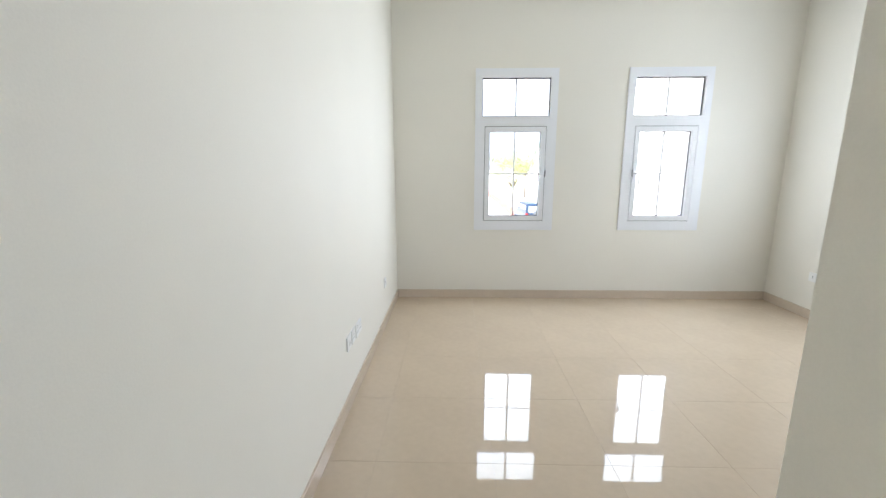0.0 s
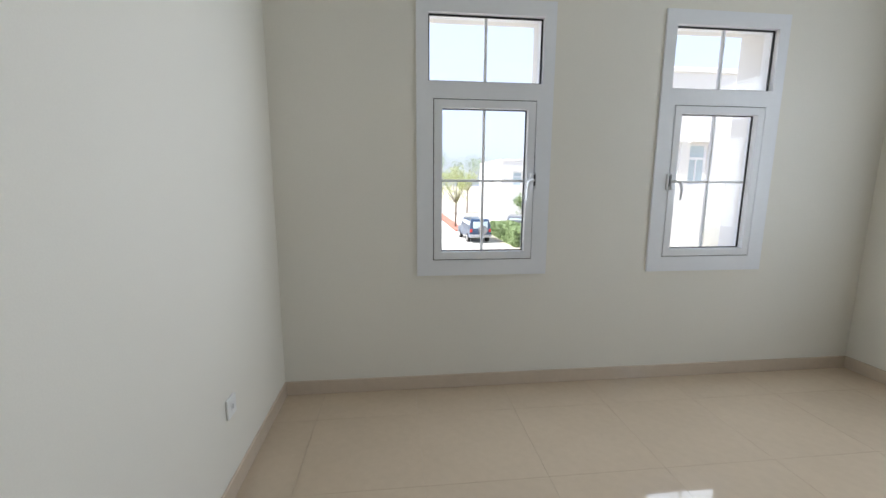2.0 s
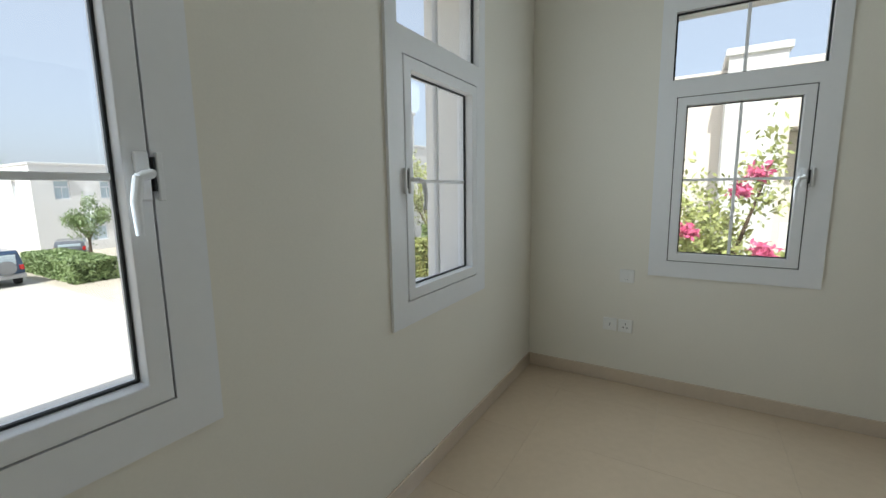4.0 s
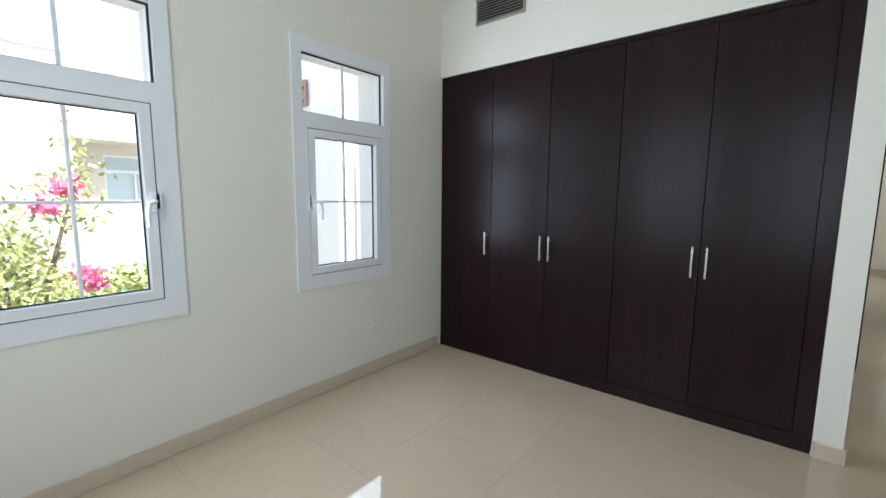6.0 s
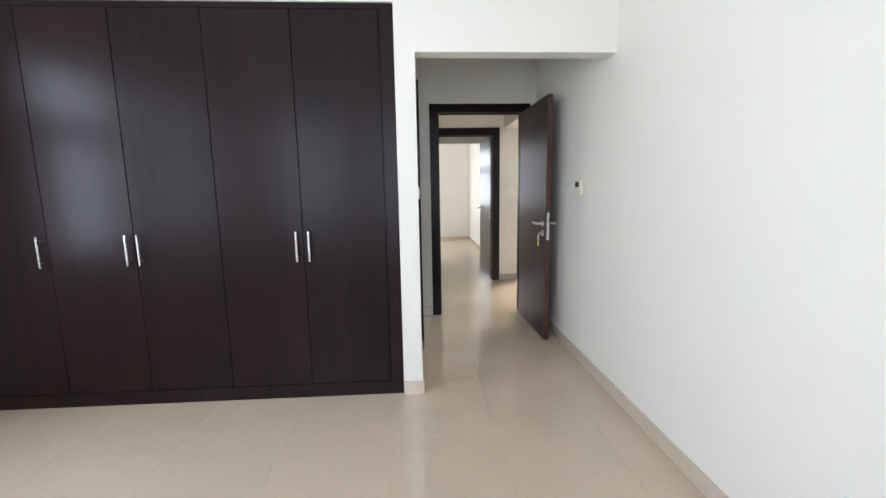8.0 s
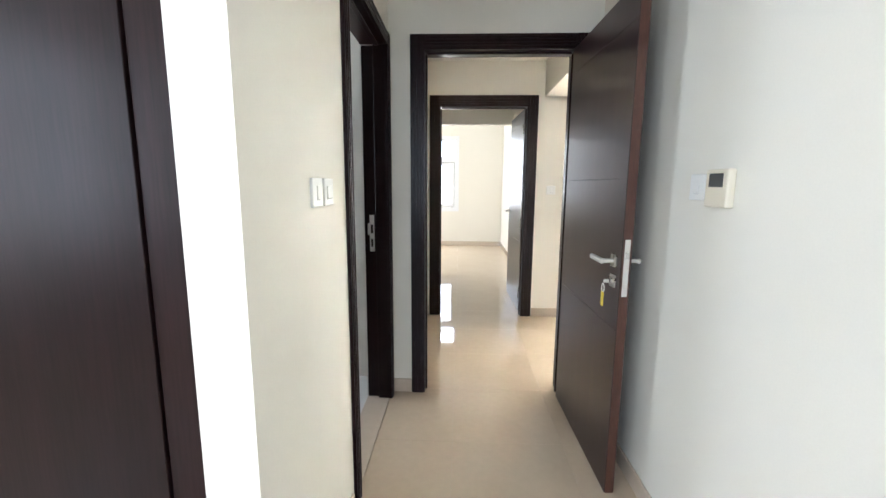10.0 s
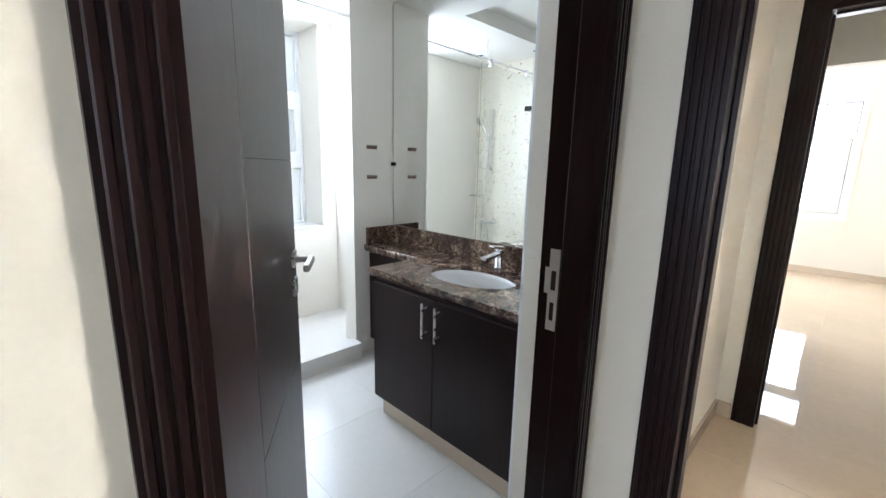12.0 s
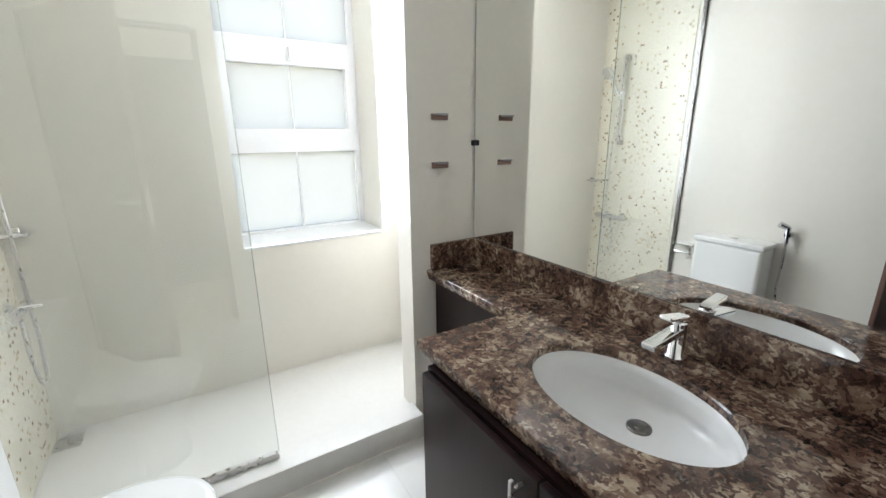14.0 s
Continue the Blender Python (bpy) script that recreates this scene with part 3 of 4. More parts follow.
# ---- doors ----
def architrave(name, m, half, top, depth, label, W=0.08, fluted=True, rebate=0.0):
    """A dark door frame: jambs and head, local x across the opening, y through the wall, casing on the y=0 side."""
    d = thing(name, m, label, "door frame", "dark door frames", "structure")
    for s in (-1, 1):
        a, b = sorted((s * half, s * (half + W)))
        bm = solid((a, b, -0.014, 0.002, 0, top + W))
        for k in range(4 if fluted else 1):
            u = a + 0.006 + k * (W - 0.012) / 4
            box(bm, u, u + (W - 0.012) / 4 - 0.005, -0.0185 - 0.0015 * (k % 2), -0.014, 0, top + W, bevel=0.0018)
        part("casing", bm, DARK_WOOD, d)
        j0, j1 = sorted((s * half, s * (half + 0.012)))
        if rebate:
            q0, q1 = sorted((s * half, s * (half + rebate + 0.012)))
            r0, r1 = sorted((s * (half + rebate), s * (half + rebate + 0.012)))
            part("jamb", solid((q0, q1, 0.002, 0.07, 0, top), bevel=0.0015), DARK_WOOD, d)
            part("rebated_jamb", solid((r0, r1, 0.07, depth, 0, top)), DARK_WOOD, d)
            continue
        part("jamb", solid((j0, j1, 0.002, depth, 0, top)), DARK_WOOD, d)
        k0, k1 = sorted((s * half, s * (half - 0.012)))
        part("door_stop", solid((k0, k1, depth * 0.25, depth * 0.42, 0, top - 0.012), bevel=0.002), DARK_WOOD, d)
    bm = solid((-half - W, half + W, -0.0145, 0.0015, top, top + W))
    for k in range(4 if fluted else 1):
        u = top + 0.006 + k * (W - 0.012) / 4
        box(bm, -half, half, -0.0185 - 0.0015 * (k % 2), -0.014, u, u + (W - 0.012) / 4 - 0.005, bevel=0.002)
    part("head_casing", bm, DARK_WOOD, d)
    part("head_jamb", solid((-half, half, 0.0025, depth, top, top + 0.012)), DARK_WOOD, d)
    part("head_stop", solid((-half + 0.012, half - 0.012, depth * 0.25, depth * 0.42, top - 0.012, top), bevel=0.002), DARK_WOOD, d)
    return d


def lever_set(parent, u, y, out, toward, z):
    """A lever at height z on a square rose with a key rose below, on the face y whose outward side is out; the lever runs toward."""
    y1 = y + out * 0.009
    rose = part("handle_rose", solid((u - 0.026, u + 0.026, min(y, y1), max(y, y1), z - 0.026, z + 0.026), bevel=0.002), STEEL, parent, "square steel rose")
    bm = tube(bmesh.new(), (u, y1, z), (u, y + out * 0.055, z), 0.0095, sides=14)
    y2, y3 = sorted((y + out * 0.046, y + out * 0.064))
    x2, x3 = sorted((u - toward * 0.012, u + toward * 0.125))
    box(bm, x2, x3, y2, y3, z - 0.011, z + 0.011, bevel=0.006, segments=3)
    part("door_handle", bm, SATIN, rose, "polished lever handle")
    part("key_rose", solid((u - 0.026, u + 0.026, min(y, y1), max(y, y1), z - 0.111, z - 0.059), bevel=0.002), STEEL, parent, "square steel key rose")
    part("keyhole", solid((u - 0.004, u + 0.004, *sorted((y1, y1 + out * 0.0006)), z - 0.096, z - 0.074)), GROOVE, parent, "dark keyhole")


def leaf(name, m, width, label, stile=0.0, lock=1.038):
    """A flush dark door hinged on the local z axis; x runs to the free edge, y through the thickness."""
    T, H = 0.042, 2.105
    d = thing(name, m, label, "door", "dark wooden doors")
    part("core", solid((0.004, width - 0.004, -T + 0.005, -0.005, 0.012, H - 0.004)), GROOVE, d)
    # face panels with narrow grooves between
    bands = (0.008, 0.755, 1.375, 1.965, H)
    for y0, y1 in ((-0.005, 0.0), (-T, -T + 0.005)):
        if stile:
            part("hinge_stile", solid((0.0, stile, y0, y1, 0.008, H), bevel=0.0008), DOOR_WOOD, d)
        for a, b in zip(bands, bands[1:]):
            part("panel", solid((stile + (0.0014 if stile else 0.0), width, y0, y1, a + 0.0011, b - 0.0011), bevel=0.0008), DOOR_WOOD, d)
    part("edge_band", solid((width - 0.004, width + 0.001, -T + 0.004, -0.004, 0.008, H)), EDGE_WOOD, d, "reddish brown lipping")
    part("lock_plate", solid((width + 0.001, width + 0.003, -T / 2 - 0.011, -T / 2 + 0.011, lock - 0.138, lock + 0.097), bevel=0.0006), SATIN, d, "steel lock faceplate")
    part("latch", solid((width + 0.002, width + 0.012, -T / 2 - 0.006, -T / 2 + 0.006, lock + 0.022, lock + 0.047), bevel=0.002), STEEL, d, "steel latch bolt")
    u = width - 0.062
    lever_set(d, u, 0.0, 1, -1, lock)
    lever_set(d, u, -T, -1, -1, lock)
    for z in (0.2, 0.95, 1.9):
        part("hinge_plate", solid((-0.0025, 0.0, -T + 0.006, -0.002, z - 0.05, z + 0.05)), SATIN, d, "steel hinge plate")
        part("hinge", tube(bmesh.new(), (-0.004, 0.006, z - 0.05), (-0.004, 0.006, z + 0.05), 0.007, sides=12), STEEL, d, "steel butt hinge", True)
    return d, u


FD = "dark wenge door frame with fluted casing"
architrave("door_frame_1", pose(0.5825, DOOR_Y, 0, 0, 0, 180), 0.4325, 2.115, 0.14, FD, 0.085)
architrave("door_frame_2", pose(PASS_E, -1.2235, 0, 0, 0, -90), 0.4085, 2.118, 0.14, FD, 0.07, rebate=0.021)
architrave("door_frame_3", pose(0.58, HALL_S, 0, 0, 0, 180), 0.420, 2.095, 0.14, FD, 0.105)
architrave("door_frame_4", pose(-0.765, HALL_S, 0, 0, 0, 180), 0.420, 2.095, 0.14, FD, 0.105)

DL = "dark wenge flush door with fine grooves, standing open"
entry, _u = leaf("bedroom_door", pose(0.128, -1.705, 0, 0, 0, 91.4), 0.84, DL + " in the passage")
part("key", solid((0.7805, 0.7855, -0.085, -0.05, 0.945, 0.961), bevel=0.001), CHROME, entry, "steel key in the lock")
tag = bmesh.new()
box(tag, 0.772, 0.794, -0.09, -0.084, 0.846, 0.908, bevel=0.003, segments=2)
part("key_tag", tag, YELLOW, entry, "yellow plastic key tag")
tag_ring = bmesh.new()
for i in range(16):
    a, b = 2 * math.pi * i / 16, 2 * math.pi * (i + 1) / 16
    tube(tag_ring, (0.783 + 0.014 * math.cos(a), -0.086, 0.923 + 0.018 * math.sin(a)), (0.783 + 0.014 * math.cos(b), -0.086, 0.923 + 0.018 * math.sin(b)), 0.0022, sides=6)
part("key_ring", tag_ring, PLATE, entry, "pale key ring")
leaf("bathroom_door", pose(1.4065, -0.815, 0, 0, 0, -33.8), 0.795, DL + " into the bathroom", 0.25, 1.078)
leaf("second_bedroom_door", pose(0.163, HALL_S - 0.145, 0, 0, 0, -88), 0.83, DL + " into the second bedroom")
strike = thing("strike_plate", pose(1.326, -1.6505, 0), "steel strike plate on the bathroom door jamb", "strike plate")
part("plate", plate(bmesh.new(), "y", 0.0, 0.0025, -0.014, 0.014, 0.945, 1.165, [(-0.006, 0.007, 0.972, 1.022), (-0.007, 0.008, 1.055, 1.108)]), SATIN, strike)
part("lip", solid((0.014, 0.026, -0.001, 0.0025, 1.045, 1.115), bevel=0.001), SATIN, strike)
for z in (0.97, 1.06):
    part("pocket", solid((-0.006, 0.008, -0.002, 0.0005, z, z + 0.045)), GROOVE, strike, "dark latch pocket")


# ---- built-in wardrobe ----
wr = thing("wardrobe", pose(0, 0, 0), "dark wenge built-in wardrobe with five tall doors, closed", "wardrobe")
part("carcass", solid((1.356, 4.005, -0.605, -0.03, 0.0, 2.427)), DARK_WOOD, wr)
part("plinth", solid((1.356, 4.005, -0.03, -0.012, 0.0, 0.09), bevel=0.001), DARK_WOOD, wr)
part("top_rail", solid((1.356, 4.005, -0.03, -0.012, 2.395, 2.427), bevel=0.001), DARK_WOOD, wr)
part("filler", solid((1.356, 1.438, -0.03, -0.014, 0.091, 2.394), bevel=0.001), DARK_WOOD, wr)
part("filler", solid((3.965, 4.005, -0.03, -0.014, 0.091, 2.394), bevel=0.001), DARK_WOOD, wr)
for a, b, h in ((1.441, 1.949, 1.912), (1.953, 2.452, 1.988), (2.456, 2.960, 2.926), (2.964, 3.462, 2.996), (3.466, 3.962, 3.500)):
    dr = part("door", solid((a, b, -0.029, -0.006, 0.096, 2.391), bevel=0.0015), DARK_WOOD, wr)
    bm = solid((h - 0.006, h + 0.006, 0.020, 0.030, 0.912, 1.102), bevel=0.002)
    for z in (0.94, 1.074):
        tube(bm, (h, -0.007, z), (h, 0.022, z), 0.005, sides=10)
    part("handle", bm, STEEL, dr, "slim brushed steel bar handle")

# ---- air vent above the wardrobe ----
vent = thing("air_vent", pose(3.414, 0.0, 2.868), "brown-grey slatted air vent above the wardrobe", "air vent")
VENT = material("grey_brown_vent_paint", (0.30, 0.27, 0.22), 0.5)
part("backing", solid((-0.215, 0.215, -0.0005, 0.002, -0.093, 0.093)), GASKET, vent)
part("surround", plate(bmesh.new(), "y", 0.0005, 0.014, -0.222, 0.222, -0.1, 0.1, [(-0.205, 0.205, -0.083, 0.083)]), VENT, vent)
for k in range(8):
    z = -0.073 + k * 0.0208
    bm = solid((-0.205, 0.205, -0.008, 0.008, -0.0012, 0.0012))
    bmesh.ops.transform(bm, matrix=pose(0, 0.010, z, -40), verts=bm.verts)
    part("slat", bm, VENT, vent)


# ---- switches and sockets: local y points into the room ----
def wall_plate(name, m, label, kind_of, group=""):
    w = 0.146 if kind_of == "double" else 0.086
    p = thing(name, m, label, "socket" if "socket" in name else "switch", group)
    part("faceplate", solid((-w / 2, w / 2, 0.0, 0.010, -0.043, 0.043), bevel=0.003, segments=2), PLATE, p)
    # the grey strip below a rocker draws the shade under it
    if kind_of == "rocker":
        part("rocker", solid((-0.012, 0.012, 0.010, 0.0135, -0.021, 0.021), bevel=0.0015), PLATE, p)
        part("rocker_shade", solid((-0.012, 0.012, 0.0095, 0.0118, -0.0225, -0.021)), PLATE_GREY, p)
    elif kind_of == "wide":
        part("rocker", solid((-0.023, 0.023, 0.010, 0.0135, -0.02, 0.02), bevel=0.0015), PLATE, p)
        part("rocker_shade", solid((-0.023, 0.023, 0.0095, 0.0118, -0.0215, -0.02)), PLATE_GREY, p)
    elif kind_of == "blank":
        part("module", solid((-0.012, 0.012, 0.010, 0.0125, -0.02, 0.02), bevel=0.001), PLATE, p)
        part("module_edge", solid((-0.0035, 0.0035, 0.012, 0.0132, -0.01, 0.01)), PLATE_GREY, p)
    else:
        for c in ((-0.036, 0.036) if kind_of == "double" else (0.0,)):
            part("pin_holes", solid((c - 0.003, c + 0.003, 0.009, 0.0104, 0.008, 0.020), (c - 0.016, c - 0.007, 0.009, 0.0104, -0.014, -0.008), (c + 0.007, c + 0.016, 0.009, 0.0104, -0.014, -0.008)), GASKET, p)
            if kind_of == "double":
                part("rocker", solid((c - 0.006, c + 0.006, 0.010, 0.013, 0.022, 0.036), bevel=0.001), PLATE, p)
    return p


SK_L = "white plastic wall socket above the skirting"
ON_W, ON_E, ON_PE = -90, 90, 90
wall_plate("wall_socket", pose(0, 1.602, 0.40, 0, 0, ON_W), "white blank telephone plate on the bedroom wall", "blank", "sockets on the west wall")
wall_plate("wall_socket", pose(0, 1.707, 0.40, 0, 0, ON_W), SK_L, "single", "sockets on the west wall")
wall_plate("wall_socket", pose(0, 1.843, 0.395, 0, 0, ON_W), "white double wall socket above the skirting", "double", "sockets on the west wall")
wall_plate("wall_socket", pose(0, 2.90, 0.397, 0, 0, ON_W), SK_L, "blank")
wall_plate("wall_socket", pose(ROOM_E, 3.06, 0.40, 0, 0, ON_E), SK_L, "single")
wall_plate("wall_socket", pose(ROOM_E, 3.155, 0.40, 0, 0, ON_E), "white blank plate beside a wall socket", "blank")
wall_plate("wall_switch", pose(ROOM_E, 3.065, 0.738, 0, 0, ON_E), "white rocker switch on the bedroom wall", "rocker")
wall_plate("wall_socket", pose(ROOM_E, 0.80, 0.42, 0, 0, ON_E), SK_L, "blank")
wall_plate("wall_switch", pose(PASS_E, -0.42, 1.322, 0, 0, ON_PE), "white rocker light switch in the passage", "rocker", "passage light switches")
wall_plate("wall_switch", pose(PASS_E, -0.525, 1.322, 0, 0, ON_PE), "white wide rocker light switch in the passage", "wide", "passage light switches")
wall_plate("wall_switch", pose(-0.10, HALL_S, 1.30, 0, 0, 0), "white rocker switch beside the hall door", "rocker")
wall_plate("wall_switch", pose(0, -0.632, 1.345, 0, 0, ON_W), "white rocker switch beside the thermostat", "rocker")
th = thing("thermostat", pose(0, -0.505, 1.342, 0, 0, ON_W), "ivory plastic room thermostat with a dark display", "thermostat")
part("case", solid((-0.055, 0.055, 0.0, 0.026, -0.058, 0.058), bevel=0.006, segments=2), BEIGE_PLASTIC, th)
part("display", solid((-0.034, 0.034, 0.0255, 0.0275, 0.004, 0.045)), SCREEN, th, "dark liquid crystal display")


# ---- bathroom ----
structure("shower_floor", solid((3.13, 3.245, -2.268, BATH_N, 0.0, 0.12), (3.245, BATH_E, -2.575, BATH_N, 0.0, 0.092), bevel=0.002), BATH_TILE, "pale tiled shower tray with a raised kerb", "shower floor")
structure("trim_mosaic", solid((3.262, BATH_E, BATH_N - 0.006, BATH_N, 0.092, 2.44)), MOSAIC, "cream mosaic panel with brown chips in the shower", "wall tiles")

structure("trim_duct_corner", solid((1.598, 1.612, -1.9415, -1.929, 0.0, 2.44), bevel=0.004, segments=2), UPVC, "white corner trim on the tiled duct wall", "trim")

# vanity: a deep cabinet, a shallow one beside it, one marble top over both
van = thing("vanity_cabinet", pose(0, -0.013, 0), "dark wenge vanity cabinet with two doors", "cabinet")
part("plinth", solid((1.612, 2.50, -2.598, -1.965, 0.0, 0.10)), SKIRT, van, "pale stone plinth")
part("body", solid((1.612, 1.63, -2.598, -1.958, 0.10, 0.775), (2.527, 2.545, -2.598, -1.958, 0.10, 0.775), (1.63, 2.527, -2.598, -1.958, 0.10, 0.118), (1.63, 2.527, -2.598, -2.59, 0.118, 0.775), (1.63, 2.527, -1.976, -1.958, 0.70, 0.775)), DARK_WOOD, van)
for a, b, h in ((1.615, 2.083, 2.043), (2.087, 2.543, 2.128)):
    dr = part("door", solid((a, b, -1.957, -1.938, 0.104, 0.762), bevel=0.002), DARK_WOOD, van)
    bm = solid((h - 0.005, h + 0.005, -1.912, -1.902, 0.58, 0.75), bevel=0.002)
    for z in (0.605, 0.725):
        tube(bm, (h, -1.939, z), (h, -1.908, z), 0.0045, sides=10)
    part("handle", bm, STEEL, dr, "slim brushed steel bar handle")
side = thing("side_cabinet", pose(0, -0.013, 0), "shallow dark wenge cabinet beside the vanity", "cabinet")
part("body", solid((2.548, 3.20, -2.598, -2.392, 0.10, 0.775), bevel=0.002), DARK_WOOD, side)
part("door", solid((2.55, 3.198, -2.391, -2.373, 0.104, 0.762), bevel=0.002), DARK_WOOD, side)
part("plinth", solid((2.552, 3.198, -2.598, -2.41, 0.0, 0.10)), SKIRT, side, "pale stone plinth")

SX, SY, SA, SB = 2.137, -2.262, 0.252, 0.169
TOP = 0.815


def worktop():
    """The slab over the deep cabinet, cut out for the oval basin."""
    bm = bmesh.new()
    x0, x1, y0, y1 = 1.61, 2.635, -2.6, -1.972
    corners = [math.atan2(y - SY, x - SX) for x in (x0, x1) for y in (y0, y1)]
    angles = sorted({*[2 * math.pi * i / 72 - math.pi for i in range(72)], *corners})
    rows = []
    for a in angles:
        c, s = math.cos(a), math.sin(a)
        r = min(((x1 if c > 0 else x0) - SX) / c if abs(c) > 1e-9 else 9, ((y1 if s > 0 else y0) - SY) / s if abs(s) > 1e-9 else 9)
        q = 1 / math.sqrt((c / SA) ** 2 + (s / SB) ** 2)
        ox, oy = SX + r * c, SY + r * s
        ix, iy = SX + q * c, SY + q * s
        jx, jy = SX + (q - 0.004) * c, SY + (q - 0.004) * s
        rows.append([bm.verts.new(p) for p in ((ox, oy, TOP - 0.022), (ox, oy, TOP - 0.003), (ox + (SX - ox) * 0.006, oy + (SY - oy) * 0.006, TOP), (jx + (ix - jx) * 2, jy + (iy - jy) * 2, TOP), (ix, iy, TOP - 0.004), (ix, iy, TOP - 0.022))])
    for p, q in zip(rows, rows[1:] + rows[:1]):
        for k in range(6):
            m = (k + 1) % 6
            bm.faces.new((p[k], q[k], q[m], p[m]))
    return bm


top = thing("marble_worktop", pose(0, -0.013, 0), "polished brown marble vanity top with moulded edge", "worktop")
part("slab", worktop(), MARBLE, top)
part("side_slab", solid((2.6352, 3.204, -2.6, -2.33, TOP - 0.022, TOP), bevel=0.003), MARBLE, top)
# stepped moulding below the slab
for a, b, inset in ((TOP - 0.033, TOP - 0.0225, 0.003), (TOP - 0.046, TOP - 0.0335, 0.008)):
    part("edge_moulding", solid((1.612, 2.635 - inset, -2.005, -1.972 - inset, a, b), bevel=0.004, segments=2), MARBLE, top)
    part("edge_moulding", solid((2.605, 2.635 - inset, -2.33, -2.006, a, b), bevel=0.003), MARBLE, top)
    part("edge_moulding", solid((2.636, 3.203, -2.36, -2.33 - inset, a, b), bevel=0.003), MARBLE, top)
part("backsplash", solid((1.612, 3.184, -2.6, -2.58, TOP, 0.933), bevel=0.002), MARBLE, top)
part("end_splash", solid((3.184, 3.204, -2.6, -2.35, TOP, 0.933), bevel=0.002), MARBLE, top)
part("end_splash", solid((1.611, 1.63, -2.579, -1.99, TOP, 0.895), bevel=0.002), MARBLE, top)

DRAIN = 0.085
DARKENED_STEEL = material("darkened_steel", (0.22, 0.21, 0.20), 0.25, 1.0)
basin = thing("wash_basin", pose(SX, SY - 0.013, TOP), "white oval ceramic basin set under the marble", "sink")
bm = bmesh.new()
rows = lathe(bm, [(1.03, -0.0225), (0.995, -0.0225), (0.97, -0.05), (0.90, -0.09), (0.76, -0.118), (0.5, -0.132), (0.2, -0.139), (0.10, -0.141)], 56, SA, SB)
lathe(bm, [(1.03, -0.0225), (1.0, -0.06), (0.92, -0.105), (0.76, -0.132), (0.4, -0.150), (0.10, -0.152)], 56, SA, SB)
for v in bm.verts:
    v.co.y -= DRAIN * min(1, max(0, (-v.co.z - 0.03) / 0.10)) ** 1.5
part("bowl", bm, CERAMIC, basin, smooth=True)
bm = bmesh.new()
lathe(bm, [(0.031, -0.1405), (0.031, -0.136), (0.026, -0.134), (0.021, -0.134), (0.020, -0.137), (0.014, -0.134), (0.0005, -0.1335)], 28, centre=(0, -DRAIN))
part("drain", bm, DARKENED_STEEL, basin, "steel pop-up drain", True)

tap = thing("basin_mixer_tap", pose(2.162, -2.533, TOP), "chrome single-lever basin mixer tap", "tap")
bm = bmesh.new()
lathe(bm, [(0.0005, 0.0), (0.027, 0.0), (0.027, 0.005), (0.0215, 0.008), (0.0205, 0.10), (0.022, 0.104), (0.0005, 0.106)], 28)
part("tap_body", bm, CHROME, tap, smooth=True)
bm = solid((-0.019, 0.019, 0.0, 0.135, -0.009, 0.009), bevel=0.004, segments=2)
bmesh.ops.transform(bm, matrix=pose(0, 0.004, 0.082, -6), verts=bm.verts)
part("spout", bm, CHROME, tap)
bm = solid((-0.017, 0.017, -0.02, 0.075, -0.006, 0.006), bevel=0.004, segments=2)
bmesh.ops.transform(bm, matrix=pose(0, 0, 0.118, 10), verts=bm.verts)
part("tap_lever", bm, CHROME, tap)

mir = thing("wall_mirror", pose(0, -0.012, 0), "large frameless mirror above the marble top", "mirror")
part("mirror_glass", solid((1.614, 3.196, -2.598, -2.5925, 0.936, 2.425)), MIRROR, mir)
part("mirror_edge", solid((3.196, 3.199, -2.599, -2.592, 0.936, 2.425)), PLATE_GREY, mir, "grey ground edge")
for z in (1.376,):
    part("mirror_clip", solid((3.184, 3.204, -2.5925, -2.575, z - 0.012, z + 0.012), bevel=0.003), GASKET, mir, "dark clip")
for z in (1.487, 1.285):
    hk = thing("towel_hook", pose(3.205, -2.422, z), "dark metal hook on the tiled nib wall", "hook", "hooks on the nib wall")
    part("hook_plate", solid((-0.004, 0.0, -0.042, 0.042, -0.014, 0.012), bevel=0.001), LATTICE, hk)
    part("hook_lip", solid((-0.028, -0.004, -0.030, 0.030, 0.004, 0.012), bevel=0.002), PLATE_GREY, hk)
shelf = thing("corner_shelf", pose(1.61, -2.10, 1.577), "dark square metal shelf on the duct wall", "shelf")
part("shelf_edge", plate(bmesh.new(), "z", -0.008, 0.008, 0.0, 0.083, -0.09, 0.09, [(0.008, 0.075, -0.082, 0.082)]), SCREEN, shelf)
part("shelf_plate", solid((0.008, 0.075, -0.082, 0.082, -0.007, -0.001)), UPVC, shelf)

# glass screen of the shower
EDGE_GLASS = glass_material("green_glass_edge", (0.80, 0.84, 0.82), 0.06)
scr = thing("shower_screen", pose(3.222, 0, 0), "clear fixed glass shower screen with chrome bar", "shower screen")
part("glass_panel", solid((-0.004, 0.004, -1.628, -0.80, 0.145, 2.24)), SHOWER_GLASS, scr).visible_shadow = False
part("glass_edge", solid((-0.0035, 0.0035, -1.6305, -1.628, 0.145, 2.24)), EDGE_GLASS, scr, "dark ground glass edge")
part("bottom_profile", solid((-0.011, 0.011, -1.628, -0.80, 0.12, 0.146), bevel=0.002), STEEL, scr)
# bright metal coloured dark, in place of the dark surroundings it reflects
part("wall_profile", solid((-0.012, 0.012, -0.802, -0.7852, 0.12, 2.25), bevel=0.002), DARKENED_STEEL, scr)
part("top_bar", tube(bmesh.new(), (0, -2.268, 2.275), (0, -0.785, 2.275), 0.010, sides=14), CHROME, scr, smooth=True)
